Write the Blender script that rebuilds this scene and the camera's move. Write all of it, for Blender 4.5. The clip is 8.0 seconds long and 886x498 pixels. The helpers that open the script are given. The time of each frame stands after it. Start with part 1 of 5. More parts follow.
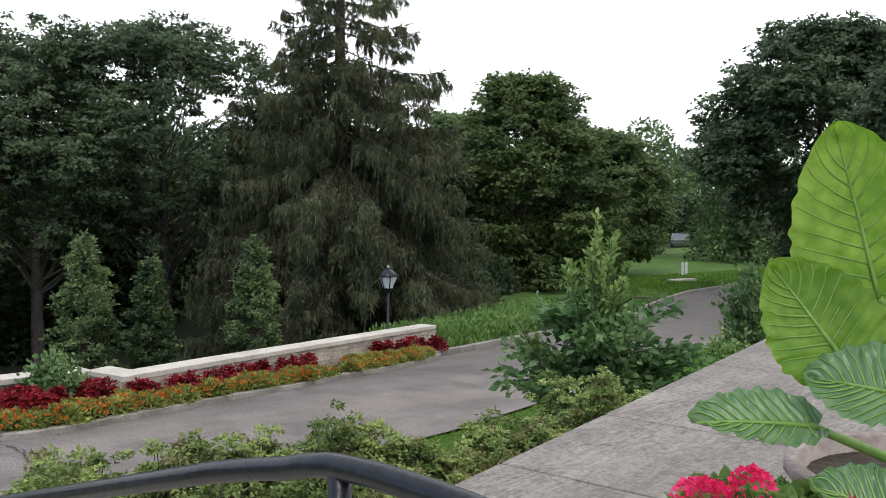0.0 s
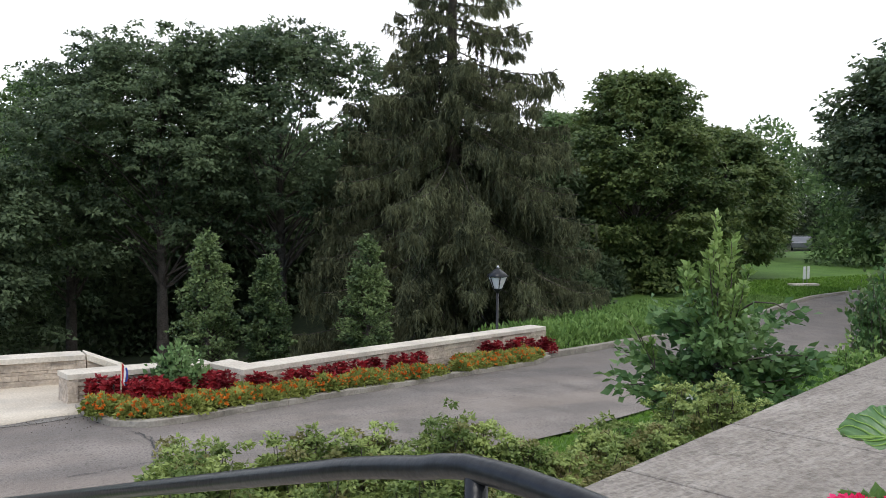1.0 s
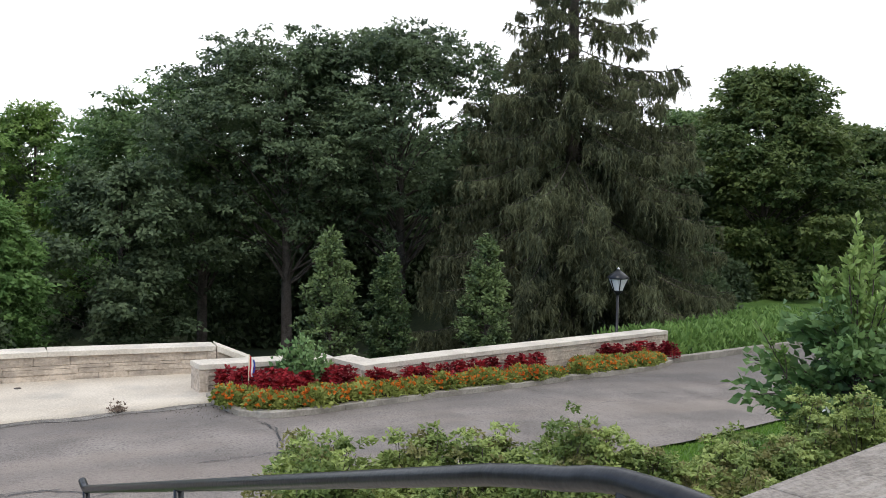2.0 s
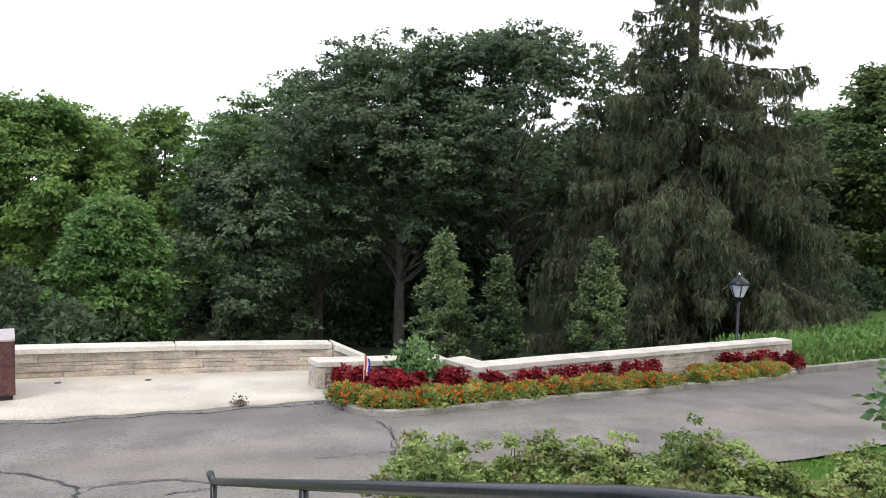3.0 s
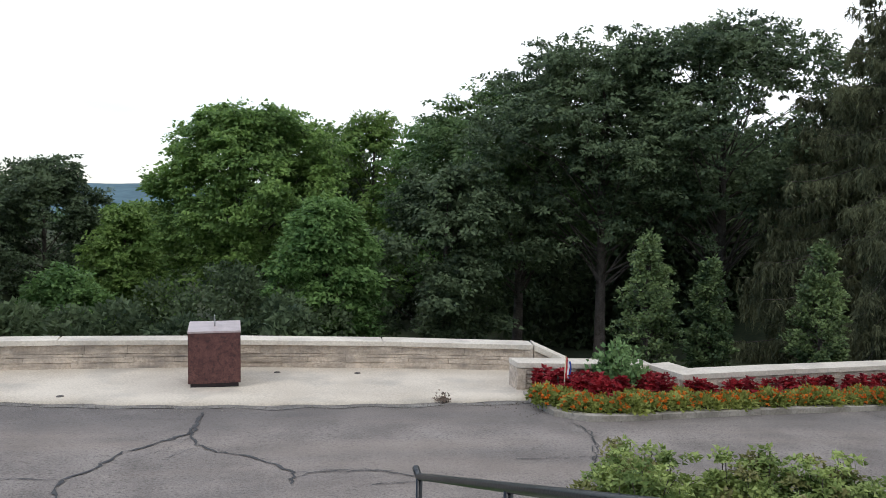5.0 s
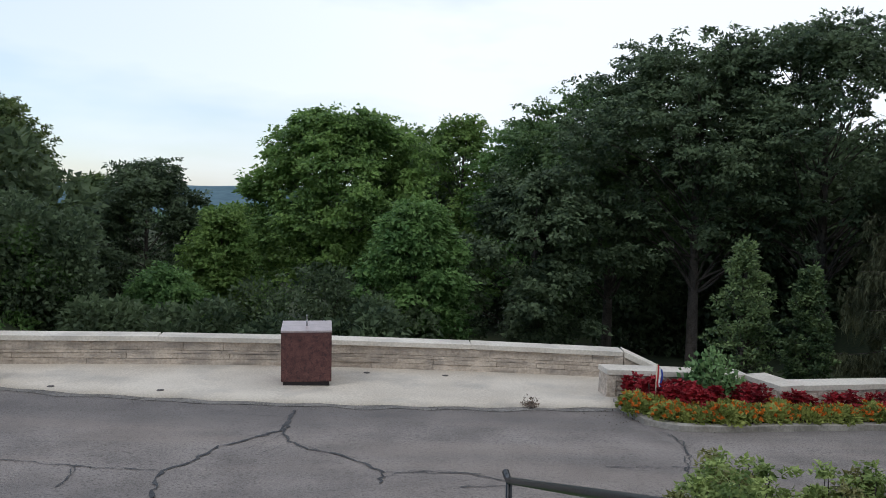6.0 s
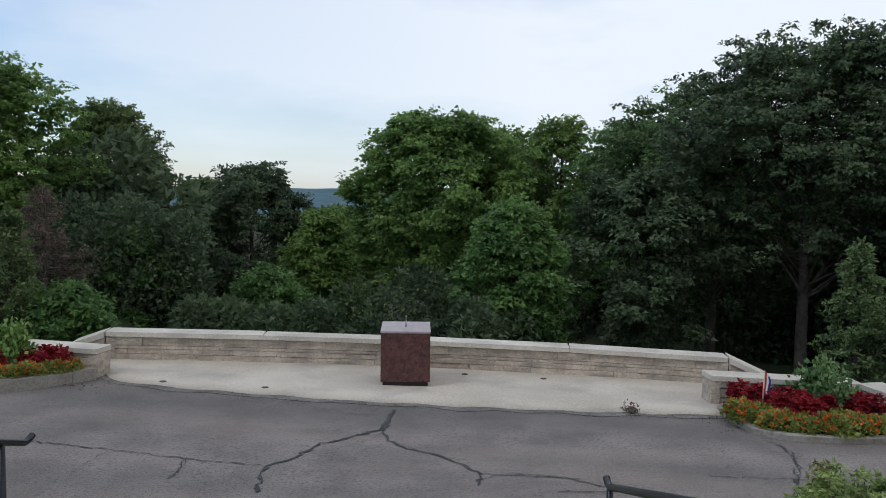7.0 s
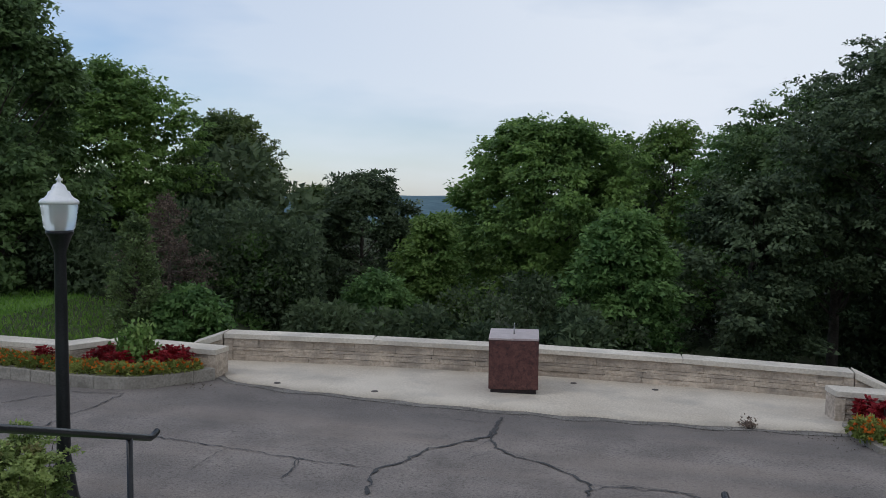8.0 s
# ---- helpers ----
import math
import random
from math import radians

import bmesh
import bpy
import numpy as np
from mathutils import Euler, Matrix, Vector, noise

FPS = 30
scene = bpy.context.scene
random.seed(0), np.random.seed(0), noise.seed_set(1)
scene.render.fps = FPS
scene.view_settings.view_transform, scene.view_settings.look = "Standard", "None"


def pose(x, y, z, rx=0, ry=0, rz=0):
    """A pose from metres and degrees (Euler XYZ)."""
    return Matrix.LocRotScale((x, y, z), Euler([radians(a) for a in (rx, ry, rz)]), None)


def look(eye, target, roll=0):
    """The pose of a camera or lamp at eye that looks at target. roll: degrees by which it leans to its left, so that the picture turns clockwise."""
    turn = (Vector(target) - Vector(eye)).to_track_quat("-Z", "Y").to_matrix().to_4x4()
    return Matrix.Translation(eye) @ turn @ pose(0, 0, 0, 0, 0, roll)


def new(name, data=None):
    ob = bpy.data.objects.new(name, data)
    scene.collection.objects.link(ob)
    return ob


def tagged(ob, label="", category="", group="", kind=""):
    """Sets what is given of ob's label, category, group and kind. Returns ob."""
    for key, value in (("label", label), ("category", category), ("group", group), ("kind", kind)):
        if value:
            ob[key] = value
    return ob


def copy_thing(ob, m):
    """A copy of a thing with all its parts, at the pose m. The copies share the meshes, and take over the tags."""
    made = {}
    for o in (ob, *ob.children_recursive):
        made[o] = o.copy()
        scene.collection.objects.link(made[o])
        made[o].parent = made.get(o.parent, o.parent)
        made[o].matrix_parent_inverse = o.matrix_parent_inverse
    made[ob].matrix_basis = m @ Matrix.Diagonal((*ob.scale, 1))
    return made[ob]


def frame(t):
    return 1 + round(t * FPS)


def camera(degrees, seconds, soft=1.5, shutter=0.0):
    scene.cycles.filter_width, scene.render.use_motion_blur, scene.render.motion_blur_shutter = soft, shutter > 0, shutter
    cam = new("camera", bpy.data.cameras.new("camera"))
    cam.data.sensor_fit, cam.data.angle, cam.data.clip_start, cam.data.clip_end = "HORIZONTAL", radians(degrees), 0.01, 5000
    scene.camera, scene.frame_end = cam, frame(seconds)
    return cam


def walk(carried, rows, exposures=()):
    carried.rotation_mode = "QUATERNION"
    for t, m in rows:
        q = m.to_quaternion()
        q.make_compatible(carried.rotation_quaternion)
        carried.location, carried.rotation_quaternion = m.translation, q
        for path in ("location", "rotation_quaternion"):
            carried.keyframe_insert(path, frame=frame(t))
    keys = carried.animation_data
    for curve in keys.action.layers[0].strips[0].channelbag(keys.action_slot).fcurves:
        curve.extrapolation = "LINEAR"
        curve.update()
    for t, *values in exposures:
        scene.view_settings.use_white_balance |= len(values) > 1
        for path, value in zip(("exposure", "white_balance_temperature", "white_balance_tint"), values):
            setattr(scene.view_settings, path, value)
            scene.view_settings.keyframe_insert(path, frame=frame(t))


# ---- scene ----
cam = camera(53.94, 8.0, soft=0.85)
PATH = [
    (0.0, look((0.550, -0.242, 2.859), (7.952, 6.447, 2.175), 0.47)),
    (0.5, look((0.542, -0.219, 2.858), (7.544, 6.886, 2.168), 0.32)),
    (1.0, look((0.531, -0.190, 2.856), (7.048, 7.364, 2.163), 0.58)),
    (1.5, look((0.528, -0.159, 2.850), (6.511, 7.822, 2.147), 0.79)),
    (3.0, look((0.486, -0.072, 2.874), (4.831, 8.905, 2.149), 1.05)),
    (3.5, look((0.481, -0.070, 2.872), (4.235, 9.170, 2.152), 1.12)),
    (4.0, look((0.476, -0.055, 2.874), (3.677, 9.390, 2.138), 0.67)),
    (4.5, look((0.480, -0.026, 2.879), (3.157, 9.579, 2.122), 0.52)),
    (6.0, look((0.442, -0.017, 2.872), (1.647, 9.884, 2.149), 0.94)),
    (6.5, look((0.432, -0.012, 2.874), (1.077, 9.940, 2.150), 0.80)),
    (7.0, look((0.427, -0.015, 2.876), (0.518, 9.959, 2.157), 0.66)),
    (7.5, look((0.410, -0.008, 2.877), (-0.117, 9.953, 2.172), 0.57)),
    (8.0, look((0.399, 0.002, 2.868), (-0.735, 9.916, 2.218), 0.57)),
]
walk(cam, PATH, [(0.0, 0.85, 6500, 10), (1.5, 0.85, 6500, 10), (3.5, 1.25, 6500, 10), (4.5, 0.9, 6450, 10), (6.0, 0.18, 6100, 9), (6.5, 0.1, 6080, 9), (8.0, -0.2, 6050, 10)])

# ---- light ----
world = bpy.data.worlds.new("overcast_sky")
scene.world = world
world.use_nodes = True
wn, wl = world.node_tree.nodes, world.node_tree.links
wn.clear()
sky = wn.new("ShaderNodeTexSky")
sky.sky_type, sky.sun_disc = "NISHITA", False
sky.ozone_density, sky.dust_density, sky.air_density = 4.0, 0.3, 1.0
sky.sun_elevation, sky.sun_rotation = radians(52), radians(-60)
wco = wn.new("ShaderNodeTexCoord")
wmap = wn.new("ShaderNodeMapping")
wmap.inputs["Scale"].default_value = (1.0, 1.0, 3.5)
wnoise = wn.new("ShaderNodeTexNoise")
wnoise.inputs["Scale"].default_value, wnoise.inputs["Detail"].default_value = 1.6, 5
wramp = wn.new("ShaderNodeMapRange")
wramp.inputs["From Min"].default_value, wramp.inputs["From Max"].default_value = 0.36, 0.62
wramp.inputs["To Min"].default_value, wramp.inputs["To Max"].default_value = 0.15, 0.92
wmix = wn.new("ShaderNodeMix")
wmix.data_type = "RGBA"
wmix.inputs["B"].default_value = (8.9, 9.2, 9.6, 1)
wbg = wn.new("ShaderNodeBackground")
wbg.inputs["Strength"].default_value = 0.1
wout = wn.new("ShaderNodeOutputWorld")
wl.new(wco.outputs["Generated"], wmap.inputs["Vector"])
wl.new(wmap.outputs["Vector"], wnoise.inputs["Vector"])
wl.new(wnoise.outputs["Fac"], wramp.inputs["Value"])
wsep = wn.new("ShaderNodeSeparateXYZ")
wl.new(wco.outputs["Generated"], wsep.inputs["Vector"])
wside = wn.new("ShaderNodeMath")
wside.operation, wside.use_clamp = "MULTIPLY_ADD", True
wside.inputs[1].default_value = 0.75
wl.new(wsep.outputs["X"], wside.inputs[0])
wl.new(wramp.outputs["Result"], wside.inputs[2])
wl.new(wside.outputs[0], wmix.inputs["Factor"])
wl.new(sky.outputs["Color"], wmix.inputs["A"])
wl.new(wmix.outputs["Result"], wbg.inputs["Color"])
wl.new(wbg.outputs["Background"], wout.inputs["Surface"])
sun = new("sun", bpy.data.lights.new("sun", "SUN"))
sun.data.energy, sun.data.angle, sun.data.color = 0.9, radians(20), (1.0, 0.96, 0.9)
sun.matrix_world = look((-20, -8, 30), (0, 6, 0))


# ---- materials ----
def material(name, low, high, scale=4.0, fine=60.0, rough=0.8, bump=0.3, metal=0.0, vary=0.0, island=0.0, translucent=0.0,
             spots=None, spec=0.3, bands=()):
    """Two tones mixed by a coarse and a fine noise at real size, with fine relief; vary: by object, island: by loose piece."""
    m = bpy.data.materials.new(name)
    m.use_nodes = True
    n, l = m.node_tree.nodes, m.node_tree.links
    b = n["Principled BSDF"]
    out = n["Material Output"]
    co = n.new("ShaderNodeNewGeometry")
    big, small = n.new("ShaderNodeTexNoise"), n.new("ShaderNodeTexNoise")
    big.inputs["Scale"].default_value, small.inputs["Scale"].default_value = scale, fine
    big.inputs["Detail"].default_value, small.inputs["Detail"].default_value = 4, 3
    for t in (big, small):
        l.new(co.outputs["Position"], t.inputs["Vector"])
    add = n.new("ShaderNodeMath")
    add.operation = "ADD"
    l.new(big.outputs["Fac"], add.inputs[0])
    l.new(small.outputs["Fac"], add.inputs[1])
    fac = n.new("ShaderNodeMapRange")
    fac.inputs["From Min"].default_value, fac.inputs["From Max"].default_value = 0.78, 1.22
    l.new(add.outputs[0], fac.inputs["Value"])
    mix = n.new("ShaderNodeMix")
    mix.data_type = "RGBA"
    mix.inputs["A"].default_value, mix.inputs["B"].default_value = (*low, 1), (*high, 1)
    source = fac.outputs["Result"]
    if island:
        isl = n.new("ShaderNodeMath")
        isl.operation = "MULTIPLY_ADD"
        isl.inputs[1].default_value, isl.inputs[2].default_value = island, -island / 2
        l.new(co.outputs["Random Per Island"], isl.inputs[0])
        both = n.new("ShaderNodeMath")
        both.operation, both.use_clamp = "ADD", True
        l.new(source, both.inputs[0])
        l.new(isl.outputs[0], both.inputs[1])
        source = both.outputs[0]
    l.new(source, mix.inputs["Factor"])
    colour = mix.outputs["Result"]
    if spots:
        tone, size, amount = spots
        vor = n.new("ShaderNodeTexNoise")
        vor.inputs["Scale"].default_value, vor.inputs["Detail"].default_value = size, 6
        l.new(co.outputs["Position"], vor.inputs["Vector"])
        lim = n.new("ShaderNodeMapRange")
        lim.inputs["From Min"].default_value, lim.inputs["From Max"].default_value = 0.52, 0.66
        lim.inputs["To Max"].default_value = amount
        l.new(vor.outputs["Fac"], lim.inputs["Value"])
        mx = n.new("ShaderNodeMix")
        mx.data_type = "RGBA"
        mx.inputs["B"].default_value = (*tone, 1)
        l.new(lim.outputs["Result"], mx.inputs["Factor"])
        l.new(colour, mx.inputs["A"])
        colour = mx.outputs["Result"]
    if bands:
        for tone, size, amount, offset in bands:
            mp = n.new("ShaderNodeMapping")
            mp.inputs["Scale"].default_value, mp.inputs["Location"].default_value = (size * 0.16, size, size), (offset, offset, 0)
            l.new(co.outputs["Position"], mp.inputs["Vector"])
            bn = n.new("ShaderNodeTexNoise")
            bn.inputs["Scale"].default_value, bn.inputs["Detail"].default_value = 1.0, 5
            l.new(mp.outputs["Vector"], bn.inputs["Vector"])
            lim = n.new("ShaderNodeMapRange")
            lim.inputs["From Min"].default_value, lim.inputs["From Max"].default_value = 0.46, 0.66
            lim.inputs["To Max"].default_value = amount
            l.new(bn.outputs["Fac"], lim.inputs["Value"])
            mx = n.new("ShaderNodeMix")
            mx.data_type = "RGBA"
            mx.inputs["B"].default_value = (*tone, 1)
            l.new(lim.outputs["Result"], mx.inputs["Factor"])
            l.new(colour, mx.inputs["A"])
            colour = mx.outputs["Result"]
    if vary:
        info = n.new("ShaderNodeObjectInfo")
        amt = n.new("ShaderNodeMapRange")
        amt.inputs["To Min"].default_value, amt.inputs["To Max"].default_value = 1 - vary, 1 + vary
        l.new(info.outputs["Random"], amt.inputs["Value"])
        hsv = n.new("ShaderNodeHueSaturation")
        l.new(amt.outputs["Result"], hsv.inputs["Value"])
        l.new(colour, hsv.inputs["Color"])
        colour = hsv.outputs["Color"]
    l.new(colour, b.inputs["Base Color"])
    b.inputs["Roughness"].default_value, b.inputs["Metallic"].default_value = rough, metal
    b.inputs["Specular IOR Level"].default_value = spec
    if bump:
        bp = n.new("ShaderNodeBump")
        bp.inputs["Strength"].default_value, bp.inputs["Distance"].default_value = bump, 0.02
        l.new(small.outputs["Fac"], bp.inputs["Height"])
        l.new(bp.outputs["Normal"], b.inputs["Normal"])
    if translucent:
        tr, ms = n.new("ShaderNodeBsdfTranslucent"), n.new("ShaderNodeMixShader")
        ms.inputs["Fac"].default_value = translucent
        l.new(colour, tr.inputs["Color"])
        l.new(b.outputs["BSDF"], ms.inputs[1])
        l.new(tr.outputs["BSDF"], ms.inputs[2])
        l.new(ms.outputs["Shader"], out.inputs["Surface"])
    return m


def leaf_material(name, low, high, scale=0.5, rough=0.55, translucent=0.3, island=0.55, spec=0.22):
    return material(name, low, high, scale, 3.0, rough, 0.0, 0.0, 0.0, island, translucent, None, spec)


asphalt = material("asphalt", (0.165, 0.143, 0.128), (0.305, 0.266, 0.237), 1.3, 70, 0.8, 0.8, spots=((0.075, 0.066, 0.06), 34, 0.6), bands=(((0.12, 0.11, 0.106), 0.9, 0.4, 3.0), ((0.32, 0.262, 0.215), 1.4, 0.35, 11.0)))


def dark_band(m, tone, y0, y1, amount):
    """Mixes a darker tone into the road's far side, with a ragged border."""
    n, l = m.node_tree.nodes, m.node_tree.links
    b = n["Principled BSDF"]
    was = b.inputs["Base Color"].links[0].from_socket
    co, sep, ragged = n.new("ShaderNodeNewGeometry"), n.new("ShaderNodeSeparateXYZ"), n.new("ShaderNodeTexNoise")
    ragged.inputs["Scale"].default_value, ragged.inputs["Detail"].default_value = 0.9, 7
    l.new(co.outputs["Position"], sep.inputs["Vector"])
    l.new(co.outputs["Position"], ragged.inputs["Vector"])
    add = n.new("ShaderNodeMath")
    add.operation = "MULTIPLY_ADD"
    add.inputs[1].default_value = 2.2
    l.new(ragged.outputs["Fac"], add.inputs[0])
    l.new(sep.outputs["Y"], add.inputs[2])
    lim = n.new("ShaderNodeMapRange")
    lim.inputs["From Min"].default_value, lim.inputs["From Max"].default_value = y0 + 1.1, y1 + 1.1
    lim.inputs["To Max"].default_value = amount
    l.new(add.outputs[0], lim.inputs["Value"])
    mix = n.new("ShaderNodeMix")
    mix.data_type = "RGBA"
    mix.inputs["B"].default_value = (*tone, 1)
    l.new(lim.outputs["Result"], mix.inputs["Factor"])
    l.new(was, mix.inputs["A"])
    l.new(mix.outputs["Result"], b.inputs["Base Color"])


dark_band(asphalt, (0.10, 0.091, 0.086), 9.9, 11.0, 0.45)
tar = material("tar", (0.03, 0.029, 0.029), (0.065, 0.062, 0.06), 3, 40, 0.6, 0.3)
concrete = material("concrete", (0.45, 0.39, 0.315), (0.62, 0.55, 0.455), 0.8, 40, 0.85, 0.15, spots=((0.30, 0.28, 0.25), 0.9, 0.55))
kerb_stone = material("kerb_concrete", (0.23, 0.205, 0.17), (0.36, 0.33, 0.285), 2, 30, 0.9, 0.3, vary=0.08, spots=((0.14, 0.13, 0.11), 2.5, 0.5))
limestone = material("limestone", (0.40, 0.332, 0.262), (0.60, 0.505, 0.405), 4.0, 26, 0.9, 1.0, vary=0.1, bands=(((0.22, 0.19, 0.16), 12.0, 0.6, 2.0),), spots=((0.27, 0.24, 0.21), 3.0, 0.35))
coping_stone = material("coping_limestone", (0.50, 0.445, 0.37), (0.66, 0.60, 0.51), 1.5, 30, 0.85, 0.3, vary=0.06, spots=((0.36, 0.33, 0.29), 1.6, 0.5))
mortar = material("mortar", (0.30, 0.255, 0.205), (0.40, 0.345, 0.285), 5, 50, 0.95, 0.3)
ledge_stone = material("ledge_limestone", (0.18, 0.155, 0.132), (0.34, 0.30, 0.258), 3.0, 70, 0.85, 0.7, vary=0.06, spots=((0.10, 0.087, 0.076), 26.0, 0.5), bands=(((0.44, 0.395, 0.35), 70.0, 0.4, 5.0), ((0.16, 0.135, 0.115), 5.0, 0.45, 9.0)))
granite = material("red_granite", (0.065, 0.028, 0.026), (0.15, 0.065, 0.055), 9, 90, 0.5, 0.1, spots=((0.03, 0.018, 0.018), 30, 0.6))
granite_top = material("polished_granite", (0.36, 0.29, 0.28), (0.48, 0.40, 0.39), 9, 90, 0.3, 0.0, spec=0.5)
dark_base = material("dark_granite_base", (0.02, 0.015, 0.015), (0.04, 0.03, 0.03), 9, 60, 0.6, 0.1)
steel = material("steel", (0.35, 0.35, 0.35), (0.5, 0.5, 0.5), 8, 60, 0.35, 0.0, 1.0)
black_paint = material("black_paint", (0.007, 0.0075, 0.009), (0.018, 0.019, 0.022), 3, 60, 0.32, 0.06, spec=0.3)
cap_rust = material("worn_cap", (0.05, 0.045, 0.04), (0.12, 0.10, 0.09), 20, 80, 0.7, 0.2)
soil = material("soil", (0.035, 0.026, 0.018), (0.07, 0.052, 0.036), 3, 30, 0.95, 0.6)
grass_ground = material("grass_ground", (0.05, 0.11, 0.018), (0.10, 0.18, 0.035), 0.5, 25, 0.9, 0.5)
forest_floor = material("forest_floor", (0.02, 0.03, 0.012), (0.05, 0.06, 0.022), 0.2, 6, 0.95, 0.5)
bark = material("bark", (0.05, 0.04, 0.032), (0.12, 0.10, 0.085), 4, 25, 0.95, 0.8)
pale_path = material("pale_gravel", (0.36, 0.32, 0.26), (0.5, 0.45, 0.38), 2, 30, 0.95, 0.5)
# The bluish haze of distance is put into the hills' base colour.
hill_haze_green = material("distant_forest_painted_haze", (0.05, 0.10, 0.125), (0.085, 0.15, 0.175), 0.012, 0.06, 0.95, 0.0)
white_enamel = material("white_enamel", (0.72, 0.73, 0.74), (0.8, 0.8, 0.8), 6, 40, 0.3, 0.0)
siding = material("pale_siding", (0.55, 0.54, 0.5), (0.68, 0.66, 0.62), 1, 20, 0.8, 0.1)
dark_pane = material("window_pane", (0.02, 0.022, 0.025), (0.03, 0.033, 0.036), 1, 9, 0.08, 0.0, spec=0.8)
red_cloth = material("red_cloth", (0.5, 0.03, 0.04), (0.6, 0.06, 0.06), 8, 60, 0.8, 0.0, translucent=0.3)
white_cloth = material("white_cloth", (0.75, 0.75, 0.75), (0.82, 0.82, 0.82), 8, 60, 0.8, 0.0, translucent=0.3)
blue_cloth = material("blue_cloth", (0.03, 0.06, 0.28), (0.05, 0.09, 0.36), 8, 60, 0.8, 0.0, translucent=0.3)
wood_stick = material("wood_stick", (0.45, 0.36, 0.25), (0.6, 0.5, 0.36), 8, 60, 0.8, 0.1)
terracotta = material("stone_pot", (0.26, 0.20, 0.17), (0.4, 0.32, 0.28), 4, 40, 0.85, 0.3)
car_paint = material("car_paint", (0.09, 0.095, 0.105), (0.13, 0.135, 0.145), 1, 30, 0.25, 0.0, spec=0.6)

glass = bpy.data.materials.new("frosted_glass")
glass.use_nodes = True
gb = glass.node_tree.nodes["Principled BSDF"]
gb.inputs["Base Color"].default_value = (0.85, 0.87, 0.88, 1)
gb.inputs["Roughness"].default_value, gb.inputs["Transmission Weight"].default_value, gb.inputs["IOR"].default_value = 0.2, 0.65, 1.3

maple_leaf = leaf_material("maple_leaf", (0.06, 0.105, 0.042), (0.18, 0.265, 0.098), translucent=0.4)
summer_leaf = leaf_material("summer_leaf", (0.095, 0.17, 0.048), (0.26, 0.39, 0.105), translucent=0.45)
dark_leaf = leaf_material("dark_leaf", (0.04, 0.064, 0.034), (0.15, 0.20, 0.10), translucent=0.4)
bright_leaf = leaf_material("bright_leaf", (0.07, 0.145, 0.042), (0.195, 0.315, 0.095), translucent=0.42)
yellow_leaf = leaf_material("yellow_green_leaf", (0.085, 0.155, 0.035), (0.21, 0.305, 0.078), translucent=0.45)
olive_leaf = leaf_material("olive_leaf", (0.06, 0.10, 0.035), (0.16, 0.205, 0.066), translucent=0.38)
brown_leaf = leaf_material("dead_leaf", (0.12, 0.09, 0.07), (0.27, 0.20, 0.155))
spruce_needle = leaf_material("spruce_needle", (0.05, 0.058, 0.034), (0.165, 0.175, 0.095), rough=0.8, translucent=0.3, spec=0.08)
hornbeam_leaf = leaf_material("hornbeam_leaf", (0.04, 0.07, 0.03), (0.185, 0.25, 0.095))
rose_leaf = leaf_material("rose_leaf", (0.105, 0.158, 0.042), (0.36, 0.43, 0.14), 1.5)
rose_tip = leaf_material("rose_tip", (0.15, 0.16, 0.05), (0.26, 0.24, 0.10), 1.5)
magnolia_leaf = leaf_material("magnolia_leaf", (0.075, 0.15, 0.055), (0.20, 0.31, 0.115), 1.0, 0.4)
magnolia_young = leaf_material("magnolia_young_leaf", (0.15, 0.25, 0.065), (0.30, 0.40, 0.13), 1.0, 0.4)
weed_leaf = leaf_material("weed_leaf", (0.09, 0.17, 0.04), (0.21, 0.33, 0.09), 1.0)
blade = leaf_material("grass_blade", (0.075, 0.17, 0.02), (0.18, 0.31, 0.05), 0.6)
cleome_leaf = leaf_material("cleome_leaf", (0.10, 0.19, 0.07), (0.22, 0.33, 0.13), 1.0)
coleus_leaf = leaf_material("coleus_leaf", (0.14, 0.008, 0.013), (0.35, 0.026, 0.034), 3, 0.5, 0.2)
marigold_leaf = leaf_material("marigold_leaf", (0.15, 0.185, 0.04), (0.34, 0.37, 0.10), 3)
orange_petal = leaf_material("orange_petal", (0.58, 0.12, 0.02), (0.74, 0.28, 0.04), 4, 0.6, 0.25)
pink_petal = leaf_material("pink_petal", (0.75, 0.02, 0.11), (0.9, 0.08, 0.24), 8, 0.6, 0.3)
white_petal = leaf_material("white_petal", (0.7, 0.7, 0.66), (0.85, 0.85, 0.8), 8, 0.6, 0.3)
ear_leaf = material("elephant_ear_leaf", (0.12, 0.25, 0.02), (0.27, 0.42, 0.055), 4, 25, 0.34, 0.15, translucent=0.5, spec=0.5)
# Lower ear leaves: their shade and greyish sheen are put into the colour.
ear_leaf_shade_tone = material("elephant_ear_leaf_painted_shade", (0.085, 0.18, 0.06), (0.17, 0.28, 0.115), 3, 25, 0.34, 0.15, translucent=0.25, spec=0.5)
ear_vein = material("elephant_ear_vein", (0.22, 0.37, 0.075), (0.32, 0.47, 0.13), 6, 30, 0.45, 0.0, translucent=0.3)


# ---- mesh helpers ----
def np_mesh(name, verts, faces):
    """A mesh from arrays; every face has the same number of corners."""
    verts, faces = np.asarray(verts, np.float32), np.asarray(faces, np.int32)
    me = bpy.data.meshes.new(name)
    me.vertices.add(len(verts))
    me.vertices.foreach_set("co", verts.ravel())
    k = faces.shape[1]
    me.loops.add(faces.size)
    me.loops.foreach_set("vertex_index", faces.ravel())
    me.polygons.add(len(faces))
    me.polygons.foreach_set("loop_start", np.arange(0, faces.size, k, dtype=np.int32))
    me.update(calc_edges=True)
    return me


